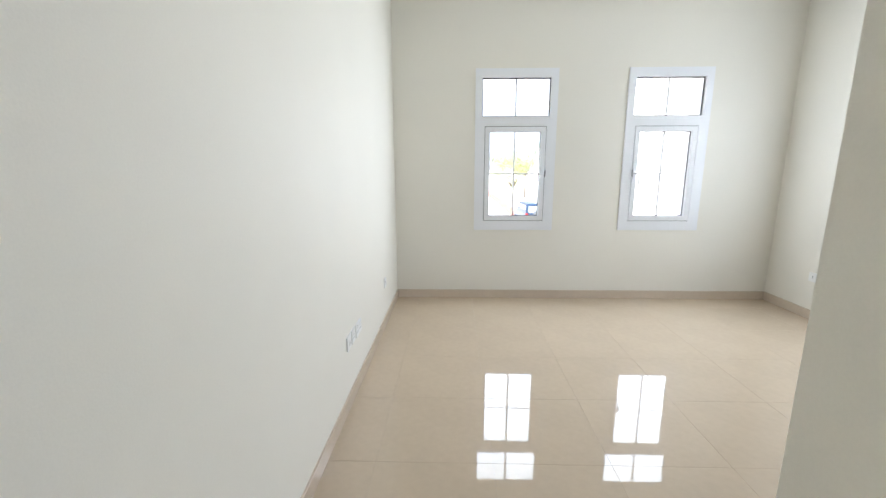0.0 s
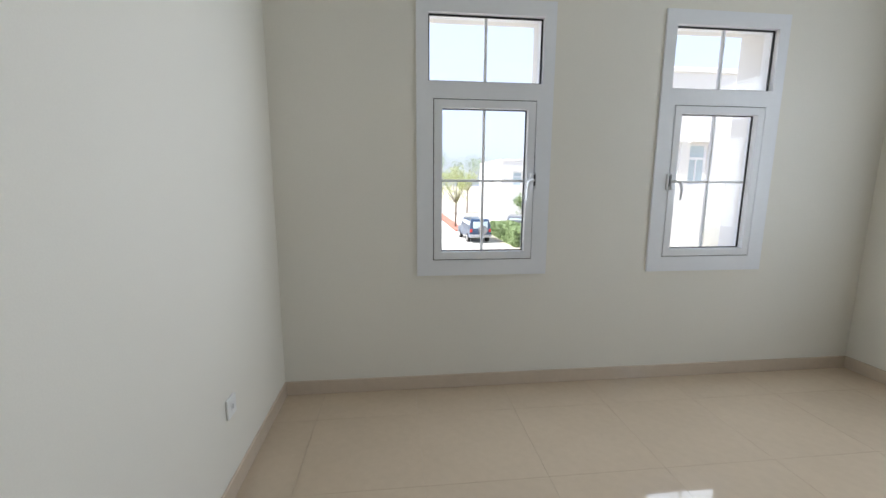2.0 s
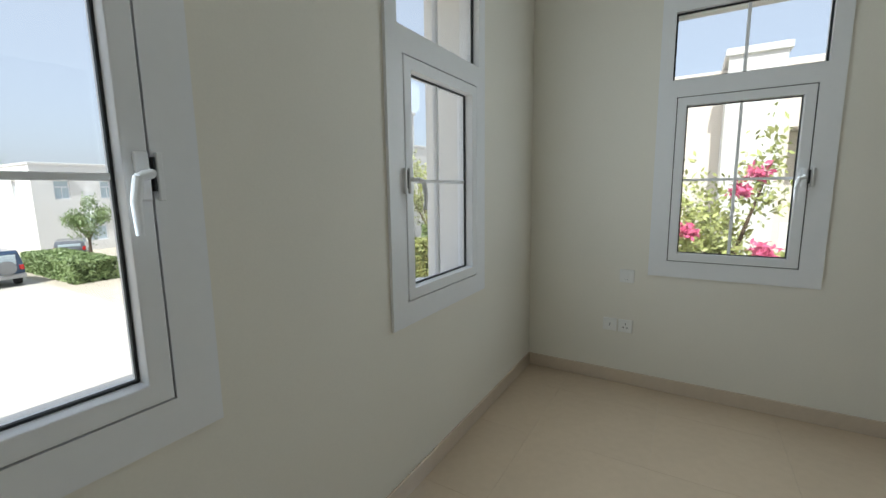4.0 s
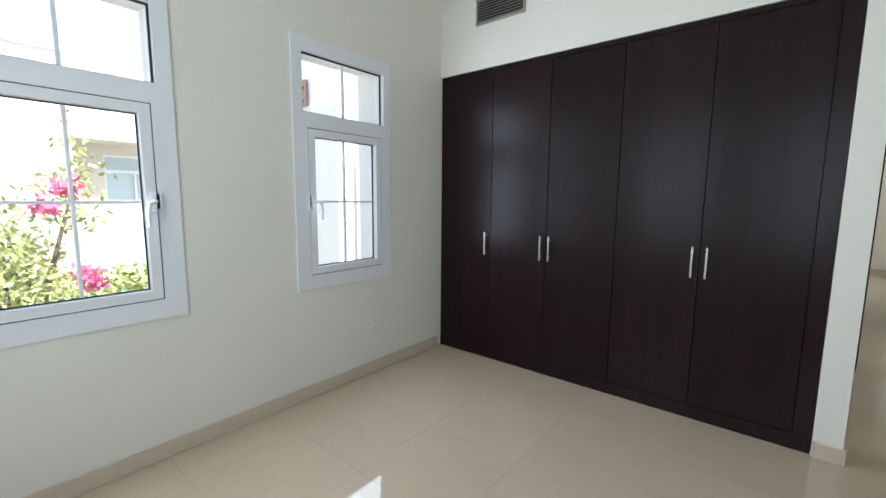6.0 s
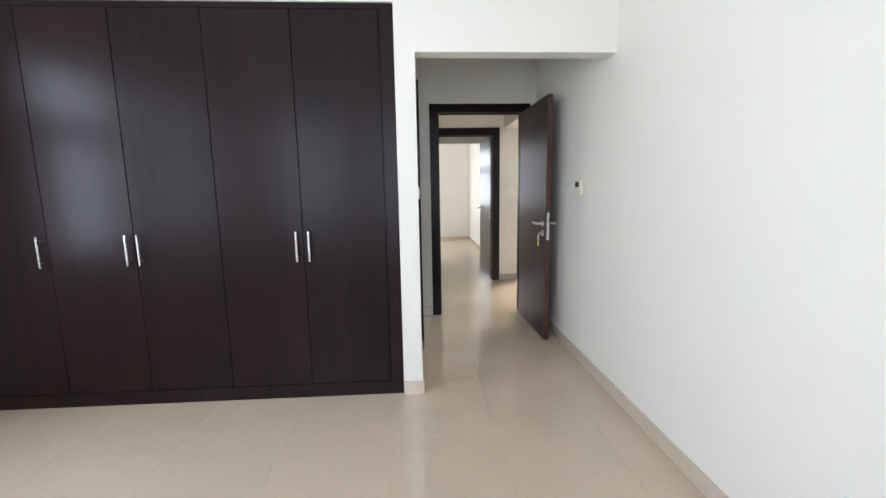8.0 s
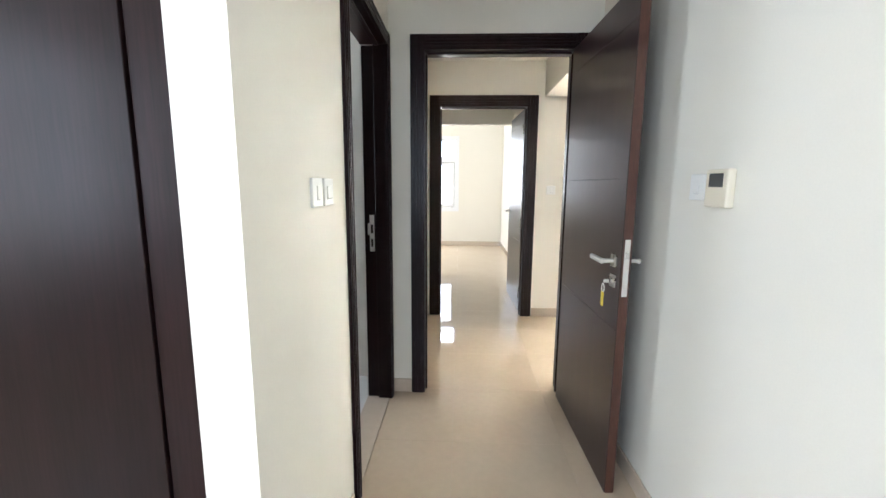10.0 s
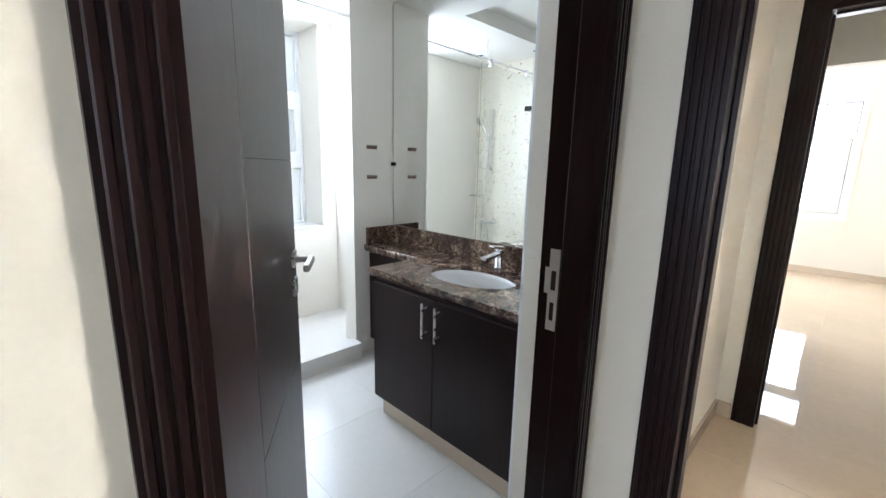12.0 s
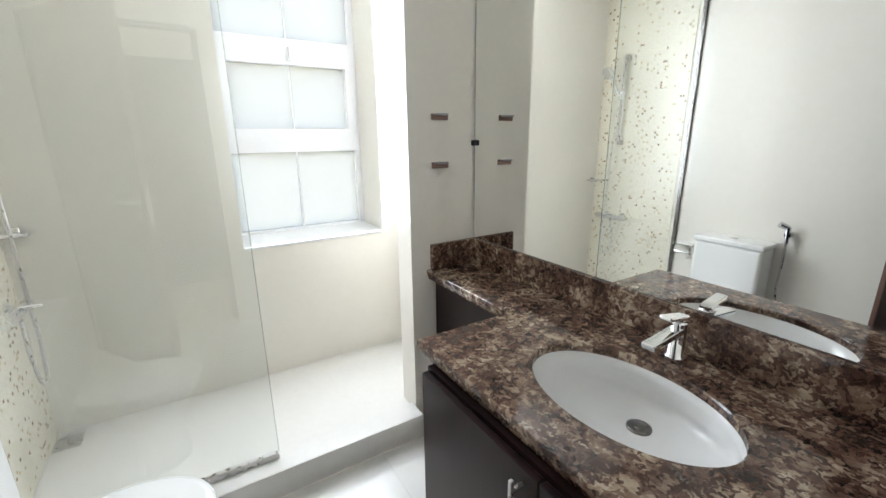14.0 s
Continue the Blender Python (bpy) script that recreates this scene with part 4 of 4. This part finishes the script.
for y in (-1.5, -0.95):
    part("bar_clip", solid((-0.014, 0.014, y - 0.016, y + 0.016, 2.225, 2.29), bevel=0.003), CHROME, scr)
part("ceiling_strut", tube(bmesh.new(), (0, -1.56, 2.275), (0, -1.56, 2.44), 0.007, sides=12), CHROME, scr, smooth=True)

# shower fittings on the mosaic
mx = thing("shower_mixer", pose(3.73, BATH_N - 0.006, 0.765), "chrome wall shower mixer with hose", "tap")
bm = bmesh.new()
tube(bm, (-0.13, -0.05, 0), (0.13, -0.05, 0), 0.021, sides=20)
for s in (-0.075, 0.075):
    tube(bm, (s, 0, 0), (s, -0.05, 0), 0.016, sides=14)
    tube(bm, (s, 0, 0), (s, -0.008, 0), 0.032, sides=20)
part("mixer_body", bm, CHROME, mx, smooth=False)
part("mixer_lever", solid((-0.014, 0.014, -0.13, -0.06, 0.018, 0.03), bevel=0.004), CHROME, mx)
rail = thing("shower_slide_rail", pose(3.73, BATH_N - 0.006, 0), "chrome slide rail with hand shower", "shower rail")
bm = solid((-0.012, 0.012, -0.05, -0.036, 1.33, 1.98), bevel=0.004)
box(bm, -0.017, 0.017, -0.045, 0.0, 1.33, 1.37, bevel=0.003)
box(bm, -0.017, 0.017, -0.045, 0.0, 1.94, 1.98, bevel=0.003)
part("rail_bar", bm, STEEL, rail)
part("slider", solid((-0.022, 0.022, -0.085, -0.03, 1.66, 1.72), bevel=0.005), CHROME, rail)
bm = tube(bmesh.new(), (0.0, -0.08, 1.68), (0.075, -0.12, 1.86), 0.011, 0.013, sides=14)
tube(bm, (0.075, -0.115, 1.865), (0.085, -0.145, 1.85), 0.042, 0.046, sides=24)
part("hand_shower", bm, CHROME, rail)


def hose(name, parent, points, r, mat, label):
    cu = bpy.data.curves.new(name, "CURVE")
    cu.dimensions, cu.bevel_depth, cu.bevel_resolution, cu.resolution_u = "3D", r, 3, 10
    sp = cu.splines.new("BEZIER")
    sp.bezier_points.add(len(points) - 1)
    for b, p in zip(sp.bezier_points, points):
        b.co, b.handle_left_type, b.handle_right_type = p, "AUTO", "AUTO"
    tmp = bpy.data.objects.new(name, cu)
    scene.collection.objects.link(tmp)
    me = bpy.data.meshes.new_from_object(tmp.evaluated_get(bpy.context.evaluated_depsgraph_get()))
    bpy.data.objects.remove(tmp)
    me.materials.append(mat)
    ob = new(name, me)
    ob.parent = parent
    return tagged(ob, label)


hose("hose", rail, [(0.0, -0.08, 1.67), (0.02, -0.085, 1.3), (0.04, -0.08, 0.8), (0.05, -0.075, 0.56), (0.01, -0.07, 0.46), (-0.035, -0.065, 0.55), (0.0, -0.055, 0.75)], 0.007, STEEL, "ribbed chrome shower hose")
dish = thing("soap_dish", pose(BATH_E, -0.84, 1.05), "chrome wire soap dish on the shower wall", "soap dish")
part("dish", solid((-0.10, -0.005, -0.065, 0.065, -0.012, 0.004), bevel=0.005, segments=2), CHROME, dish)
part("bracket", solid((-0.02, 0.0, -0.02, 0.02, -0.02, 0.015), bevel=0.003), CHROME, dish)
dg = thing("floor_drain", pose(3.855, -0.845, 0.092), "square steel shower floor drain", "drain")
part("grate", solid((-0.05, 0.05, -0.05, 0.05, 0.0, 0.004), bevel=0.001), STEEL, dg)

# toilet
wc = thing("toilet", pose(2.80, BATH_N, 0), "white ceramic close-coupled toilet with closed lid", "toilet")
part("cistern", solid((-0.192, 0.192, -0.185, -0.01, 0.38, 0.74), bevel=0.018, segments=3), CERAMIC, wc)
part("cistern_lid", solid((-0.20, 0.20, -0.193, -0.005, 0.741, 0.773), bevel=0.010, segments=3), CERAMIC, wc)
part("flush_button", tube(bmesh.new(), (0, -0.1, 0.773), (0, -0.1, 0.780), 0.022, sides=20), CHROME, wc)
bm = bmesh.new()
lathe(bm, [(0.001, 0.0), (0.62, 0.0), (0.60, 0.08), (0.58, 0.18), (0.75, 0.28), (0.95, 0.35), (1.0, 0.385), (0.98, 0.395), (0.001, 0.395)], 40, 0.165, 0.225, (0, -0.385))
box(bm, -0.11, 0.11, -0.36, -0.02, 0.0, 0.37, bevel=0.03, segments=3)
part("pan", bm, CERAMIC, wc, smooth=True)
bm = bmesh.new()
lathe(bm, [(0.001, 0.397), (1.0, 0.397), (1.02, 0.403), (1.0, 0.416), (0.9, 0.422), (0.001, 0.426)], 40, 0.17, 0.23, (0, -0.387))
part("seat_lid", bm, CERAMIC, wc, "white plastic seat lid", True)
holder = thing("paper_holder", pose(3.12, BATH_N, 0.635), "chrome toilet paper holder with brown cover", "paper holder")
part("cover", solid((-0.06, 0.06, -0.09, 0.0, 0.02, 0.032), bevel=0.004), CHROME, holder)
part("arm", tube(bmesh.new(), (-0.055, -0.06, -0.03), (0.055, -0.06, -0.03), 0.008, sides=12), CHROME, holder)
part("bracket", solid((-0.06, -0.05, -0.07, 0.0, -0.04, 0.02)), CHROME, holder)
spray = thing("bidet_spray", pose(2.555, BATH_N, 0.84), "chrome hand bidet spray on a wall hook", "bidet spray")
bm = tube(bmesh.new(), (0, -0.035, -0.06), (0, -0.05, 0.04), 0.011, 0.014, sides=14)
tube(bm, (0, -0.045, 0.035), (0.035, -0.075, 0.055), 0.014, 0.019, sides=14)
part("spray_head", bm, CHROME, spray)
part("wall_hook", solid((-0.016, 0.016, -0.05, 0.0, -0.02, 0.01), bevel=0.003), CHROME, spray)
hose("hose", spray, [(0, -0.035, -0.06), (0.0, -0.05, -0.3), (0.03, -0.06, -0.55), (0.07, -0.05, -0.5), (0.06, -0.01, -0.35)], 0.007, STEEL, "steel spray hose")

# bathroom ceiling fittings, unlit
for x, y in ((2.80, -2.36), (2.20, -2.36), (1.75, -1.2), (3.1, -1.0), (3.6, -1.2), (3.6, -2.0)):
    dl = thing("recessed_downlight", pose(x, y, 2.44), "unlit recessed ceiling spotlight with dark lens", "ceiling light", "bathroom downlights")
    bm = bmesh.new()
    lathe(bm, [(0.047, 0.0), (0.047, -0.004), (0.034, -0.006), (0.032, 0.0)], 28)
    part("trim_ring", bm, UPVC, dl)
    part("lens", tube(bmesh.new(), (0, 0, -0.003), (0, 0, -0.0005), 0.033, sides=24), GASKET, dl, "dark unlit lens")
cv = thing("ceiling_vent", pose(2.45, -1.42, 2.55), "white square ceiling air diffuser", "air vent")
for k in range(4):
    a = 0.15 - 0.036 * k
    part("blade", bevelled(plate(bmesh.new(), "z", -0.012 - 0.003 * k, -0.001, -a, a, -a, a, [(-a + 0.018, a - 0.018, -a + 0.018, a - 0.018)]), 0.002), PLATE_GREY if k % 2 else UPVC, cv)


# ---- outdoors ----
GZ = -3.4
structure("ground", solid((-400, 400, -400, 400, GZ - 0.5, GZ)), SAND, "pale sandy ground to the horizon", "ground")
structure("road", solid((-2.5, 8.6, 8.0, 140, GZ, GZ + 0.02)), PAVE, "pale concrete street between the houses", "road")
structure("pavement", solid((6.3, 7.3, 40.0, 140, GZ, GZ + 0.14)), BRICK_RED, "red brick pavement with kerb", "pavement")
structure("path", solid((8.0, 24.0, 13.2, 14.0, GZ, GZ + 0.04)), BRICK_RED, "red brick garden path", "pavement")


def house(name, x0, x1, y0, y1, top, south=(), west=(), label="", mat=None, canopies=True):
    """A flat-roofed rendered house; windows as (along, sill, width, height) on its south and west faces."""
    mat = mat or RENDER
    h = thing(name, pose(x0, y0, GZ), label, "house", "white neighbouring houses")
    w, d, t = x1 - x0, y1 - y0, top - GZ
    part("wall", solid((0.25, w, 0.25, d, 0, t - 0.3)), mat, h)
    part("wall_south", plate(bmesh.new(), "y", 0, 0.25, 0, w, 0, t, [(a - x0 - b / 2, a - x0 + b / 2, z - GZ, z - GZ + c) for a, z, b, c in south]), mat, h)
    part("wall_west", plate(bmesh.new(), "x", 0, 0.25, 0.25, d, 0, t, [(a - y0 - b / 2, a - y0 + b / 2, z - GZ, z - GZ + c) for a, z, b, c in west]), mat, h)
    part("parapet", solid((-0.08, w + 0.08, -0.08, d + 0.08, t, t + 0.18), bevel=0.02), mat, h)
    for k, row in enumerate((south, west)):
        for a, z, b, c in row:
            u, v = (a - x0, z - GZ) if k == 0 else (a - y0, z - GZ)
            ax = "y" if k == 0 else "x"
            win = part("window", plate(bmesh.new(), ax, 0.14, 0.20, u - b / 2, u + b / 2, v, v + c, [(u - b / 2 + 0.07, u - 0.025, v + 0.07, v + c * 0.62), (u + 0.025, u + b / 2 - 0.07, v + 0.07, v + c * 0.62), (u - b / 2 + 0.07, u + b / 2 - 0.07, v + c * 0.68, v + c - 0.07)]), UPVC, h)
            part("pane", plate(bmesh.new(), ax, 0.205, 0.215, u - b / 2 + 0.02, u + b / 2 - 0.02, v + 0.02, v + c - 0.02), PANE_SKY, win)
            if canopies:
                part("canopy", plate(bmesh.new(), ax, -0.18, 0.0, u - b / 2 - 0.1, u + b / 2 + 0.1, v + c + 0.05, v + c + 0.22), mat, h)
    return h


house("neighbour_house", 10.4, 21.0, 16.5, 27, 5.45, [(11.35, 1.25, 0.8, 1.6), (12.55, 1.25, 0.8, 1.6), (19.0, 1.25, 0.75, 1.8), (19.0, -1.35, 0.75, 1.2), (15.5, -1.6, 0.9, 1.5)], [(20, 1.2, 1.0, 1.6)], "white rendered two-storey house with small windows")
house("neighbour_house", 21.5, 30, 19.5, 30, 4.2, [(23, 1.2, 1.0, 1.6)], [], "white rendered house set further back")
house("neighbour_house", 12.2, 24, 46, 58, 3.6, [(14, 0.9, 1.0, 1.5), (17, 0.9, 1.0, 1.5), (16, -2.6, 1.4, 1.9)], [(50, 0.8, 1.0, 1.6)], "white rendered house at the end of the street")
house("neighbour_house", 14.4, 24, 0.93, 2.12, 4.55, [], [], "white rendered stair tower behind the flowering shrub")
house("neighbour_house", 15.6, 24, 2.12, 9.5, 4.3, [], [(6.3, 1.2, 1.0, 1.6)], "cream rendered house behind the flowering shrub", RENDER_WARM)
terrace = house("neighbour_house", 16.5, 24, -4.8, 0.92, 4.6, [], [(-0.87, 1.18, 1.5, 1.35), (-3.2, 0.4, 1.2, 1.7)], "cream rendered house with a recessed terrace", RENDER_WARM, False)
part("terrace_lintel", solid((-1.1, 0.0, 0.0, 5.72, 6.2, 7.9), bevel=0.01), RENDER_WARM, terrace, "cream lintel over the terrace")
part("terrace_pier", solid((-1.1, -0.8, 5.42, 5.72, 0.0, 6.2), bevel=0.01), RENDER_WARM, terrace, "cream terrace pier")
part("terrace_wall", solid((-1.1, -0.9, 0.0, 5.42, 0.0, 3.67), bevel=0.01), RENDER, terrace, "low white terrace wall")
part("terrace_floor", solid((-0.9, 0.0, 0.0, 5.42, 2.9, 3.05)), PAVE, terrace, "pale terrace floor")
wing = house("neighbour_house", 7.9, 14.0, -2.1, -1.75, 5.4, [], [], "white rendered blade wall of a house close by")
for k in range(5):
    part("fin", solid((0.05, 0.30, -0.24 - 0.24 * k, -0.12 - 0.24 * k, 0, 5.35 - 0.12 * k), bevel=0.01), RENDER_WARM, wing, "cream upright fin")
part("lattice_screen", plate(bmesh.new(), "y", 0.37, 0.42, 0.85, 1.75, 6.5, 6.98, [(0.91 + 0.12 * i + 0.05 * (j % 2), 0.97 + 0.12 * i + 0.05 * (j % 2), 6.56 + 0.12 * j, 6.63 + 0.12 * j) for i in range(6) for j in range(3)]), LATTICE, wing, "brown pierced metal privacy screen")


def leaves(n, centre, radii, size, seed, hollow=0.35):
    """Small pointed leaf blades strewn through an uneven crown."""
    g = np.random.default_rng(seed)
    d = g.normal(size=(n, 3))
    d /= np.linalg.norm(d, axis=1)[:, None]
    lump = 0.75 + 0.35 * np.sin(d[:, 0] * 5 + seed) * np.cos(d[:, 1] * 4 + seed * 2) + 0.15 * np.sin(d[:, 2] * 9)
    p = np.array(centre) + d * (hollow + (1 - hollow) * g.random((n, 1)) ** 0.5) * lump[:, None] * np.array(radii)
    u = g.normal(size=(n, 3))
    u /= np.linalg.norm(u, axis=1)[:, None]
    v = np.cross(u, g.normal(size=(n, 3)))
    v /= np.linalg.norm(v, axis=1)[:, None]
    s = size * (0.6 + 0.8 * g.random((n, 1)))
    return np.stack([p - u * s, p - v * s * 0.45, p + u * s, p + v * s * 0.45], axis=1).reshape(-1, 3)


def blades(name, verts, mat, parent, label=""):
    me = bpy.data.meshes.new(name)
    me.from_pydata(verts.tolist(), [], np.arange(len(verts)).reshape(-1, 4).tolist())
    me.materials.append(mat)
    ob = new(name, me)
    ob.parent = parent
    return tagged(ob, label)


def tree(name, x, y, height, spread, seed, mat, label, flowers=(), category="tree", dense=1.0, blade=0.075):
    g = random.Random(seed)
    t = thing(name, pose(x, y, GZ), label, category)
    bm = bmesh.new()
    fork = height * 0.42
    tube(bm, (0, 0, 0), (0.05, 0.03, fork), 0.11, 0.075, sides=10)
    ends = []
    for k in range(7):
        a = k * 2 * math.pi / 7 + g.uniform(-0.3, 0.3)
        r, z = spread * g.uniform(0.35, 0.75), height * g.uniform(0.62, 0.95)
        mid = (r * 0.5 * math.cos(a), r * 0.5 * math.sin(a), (fork + z) / 2)
        tube(bm, (0.05, 0.03, fork - 0.05), mid, 0.055, 0.035, sides=7)
        tube(bm, mid, (r * math.cos(a), r * math.sin(a), z), 0.035, 0.012, sides=7)
        ends.append((r * math.cos(a), r * math.sin(a), z))
    part("trunk", bm, BARK, t)
    clumps = np.concatenate([leaves(int(420 * dense), e, (spread * 0.42, spread * 0.42, height * 0.16), blade, seed * 9 + i) for i, e in enumerate(ends)] + [leaves(int(900 * dense), (0, 0, height * 0.62), (spread * 0.75, spread * 0.75, height * 0.32), blade, seed)])
    blades("crown", clumps, mat, t)
    if flowers:
        fl = np.concatenate([leaves(120, e, (0.2, 0.2, 0.15), 0.042, seed * 5 + i, 0.1) for i, e in enumerate(flowers)])
        blades("blossom", fl, PETAL, t, "magenta bougainvillea blossom")
    return t


def hedge(x0, x1, y0, y1, top, seed, mat, label):
    h = thing("hedge", pose((x0 + x1) / 2, (y0 + y1) / 2, GZ), label, "hedge")
    w, d, t = (x1 - x0) / 2, (y1 - y0) / 2, top - GZ
    bm = solid((-w * 0.94, w * 0.94, -d * 0.85, d * 0.85, 0, t * 0.9), bevel=0.2, segments=2)
    part("twigs", bm, LEAF, h, "dense green inner growth")
    g = np.random.default_rng(seed)
    n = int(min(9000, 900 * (w * d * 4 + (w + d) * 4 * t) ** 0.75))
    q = np.stack([g.uniform(-w, w, n), g.uniform(-d, d, n), g.uniform(0, t, n)], axis=1)
    face = g.integers(0, 3, n)
    q[face == 0, 2] = t * (0.88 + 0.14 * g.random((face == 0).sum()))
    q[face == 1, 1] = np.sign(q[face == 1, 1]) * d * (0.86 + 0.14 * g.random((face == 1).sum()))
    q[face == 2, 0] = np.sign(q[face == 2, 0]) * w * (0.94 + 0.06 * g.random((face == 2).sum()))
    u = g.normal(size=(n, 3))
    u /= np.linalg.norm(u, axis=1)[:, None]
    v = np.cross(u, g.normal(size=(n, 3)))
    v /= np.linalg.norm(v, axis=1)[:, None]
    s = 0.10 * (0.6 + 0.8 * g.random((n, 1)))
    blades("leaves", np.stack([q - u * s, q - v * s * 0.5, q + u * s, q + v * s * 0.5], axis=1).reshape(-1, 3), mat, h)
    return h


tree("bougainvillea", 8.3, 2.55, 5.45, 1.0, 4, LEAF_PALE, "flowering bougainvillea shrub with magenta blossom", ((-0.7, -0.5, 4.85), (-0.6, -0.35, 4.65), (-0.75, -0.62, 3.9), (-0.7, 0.2, 4.1), (-0.5, -0.7, 3.75)), "shrub", 0.95, 0.05)
tree("bougainvillea", 9.6, 3.9, 4.6, 1.0, 8, LEAF_PALE, "thin bougainvillea shrub with few blossoms", ((-0.5, 0.2, 3.9), (-0.4, -0.3, 3.4)), "shrub", 0.8, 0.05)
tree("street_tree", 6.7, 43, 6.2, 2.6, 12, LEAF_PALE, "small yellow-green street tree")
tree("street_tree", 5.5, 62, 8.5, 4.2, 15, LEAF, "broad green tree at the end of the street")
tree("street_tree", 11.5, 64, 8.0, 4.0, 17, LEAF, "broad green tree at the end of the street")
tree("street_tree", 12.0, 36, 4.3, 1.5, 19, LEAF, "small green tree beside a drive")
tree("garden_tree", 19.9, 14.9, 6.2, 1.5, 22, LEAF_PALE, "slender garden tree beside the white house")
tree("garden_tree", 13.0, -14, 7.5, 2.6, 25, LEAF, "green garden tree beyond the blade wall")
tree("garden_tree", -1.5, -14.5, 5.5, 2.2, 31, LEAF_PALE, "green tree behind the house")
hedge(13.4, 19.6, 14.6, 16.2, -1.3, 2, LEAF_PALE, "dense sunlit green hedge along the path")
hedge(19.6, 24, 13.5, 15.2, -0.6, 3, LEAF, "tall green hedge beside the white house")
hedge(12.2, 14.0, -4.0, 6.0, -0.35, 5, LEAF_PALE, "yellow-green hedge below the white house")
hedge(9.2, 11.2, 30, 38, -2.2, 6, LEAF, "low green hedge beside the street")
bol = thing("bollard_post", pose(13.6, 13.6, GZ), "white rendered gate post by the path", "post")
part("shaft", solid((-0.22, 0.22, -0.22, 0.22, 0, 1.1), bevel=0.02), RENDER, bol)
part("cap", solid((-0.27, 0.27, -0.27, 0.27, 1.1, 1.2), bevel=0.03), RENDER, bol)


def car(x, y, turn, paint, label, tall=1.75, spare=False):
    c = thing("car", pose(x, y, GZ + 0.02, 0, 0, turn), label, "car")
    prof = [(-2.1, 0.45), (-2.15, 0.95), (-2.05, tall - 0.12), (-1.9, tall), (0.55, tall), (1.05, 1.1), (1.95, 0.98), (2.1, 0.75), (2.1, 0.42)]
    bm = bmesh.new()
    sides = [[bm.verts.new((s * (0.86 if z < 1.15 else 0.72), u, z)) for u, z in prof] for s in (-1, 1)]
    bm.faces.new(sides[0])
    bm.faces.new(list(reversed(sides[1])))
    for i in range(len(prof)):
        j = (i + 1) % len(prof)
        bm.faces.new((sides[0][i], sides[0][j], sides[1][j], sides[1][i]))
    part("body", bevelled(bm, 0.06), paint, c)
    part("rear_window", solid((-0.58, 0.58, -2.135, -2.08, 1.12, tall - 0.2), bevel=0.02), PANE_SKY, c)
    part("windscreen", solid((-0.6, 0.6, 0.62, 0.95, 1.2, tall - 0.15), bevel=0.02), PANE_SKY, c)
    for s in (-1, 1):
        part("side_window", solid(tuple(sorted((s * 0.70, s * 0.80))) + (-1.8, 0.5, 1.14, tall - 0.18), bevel=0.02), PANE_SKY, c)
        part("tail_lamp", solid(tuple(sorted((s * 0.66, s * 0.84))) + (-2.2, -2.1, 0.85, 1.1), bevel=0.02), LAMP_RED, c, "red tail lamp")
        for u in (-1.3, 1.3):
            wh = part("wheel", tube(bmesh.new(), (s * 0.66, u, 0.34), (s * 0.88, u, 0.34), 0.34, sides=24), TYRE, c)
            part("rim", tube(bmesh.new(), (s * 0.87, u, 0.34), (s * 0.895, u, 0.34), 0.22, sides=20), STEEL, wh)
    part("bumper", solid((-0.88, 0.88, -2.25, -2.05, 0.42, 0.66), bevel=0.04), PLATE_GREY, c)
    if spare:
        part("spare_wheel", tube(bmesh.new(), (0.15, -2.36, 1.0), (0.15, -2.14, 1.0), 0.36, sides=28), CAR_GREY, c, "spare wheel in a grey cover")
    return c


car(7.0, 34.5, 4, CAR_BLUE, "dark blue off-road car parked in the street", 1.85, True)
car(12.6, 41.0, -20, CAR_GREY, "grey car parked beside the hedge", 1.5)

# ---- floor tiles ----
tiled("floor", [(0.0, ROOM_E, -0.03, ROOM_N), (0.0, PASS_E, DOOR_Y, -0.03), (0.15, 1.015, HALL_N, DOOR_Y), (-2.6, 1.19, HALL_S, HALL_N),
                (0.16, 1.0, HALL_S - 0.14, HALL_S), (-1.185, -0.345, HALL_S - 0.14, HALL_S), (FAR_W, 1.11, FAR_L, HALL_S - 0.14), (FAR_W, ROOM_E, FAR_S, FAR_L)],
      0.825, 1.10, TILE, "polished beige porcelain tile floor")
tiled("floor_side", [(-2.6, -0.26, -7.45, HALL_S - 0.14)], 0.825, 1.10, TILE, "polished beige porcelain tile floor")
tiled("floor_bath", [(1.372, 3.13, BATH_S, BATH_N), (3.13, 3.207, BATH_S, -2.269)], 1.95, -2.05, BATH_TILE, "pale matt bathroom tile floor", 0.6)
structure("floor_threshold", solid((1.232, 1.301, -1.631, -0.816, -0.02, 0.004), (1.301, 1.372, -1.652, -0.795, -0.02, 0.004)), SKIRT, "beige stone threshold of the bathroom", "threshold")
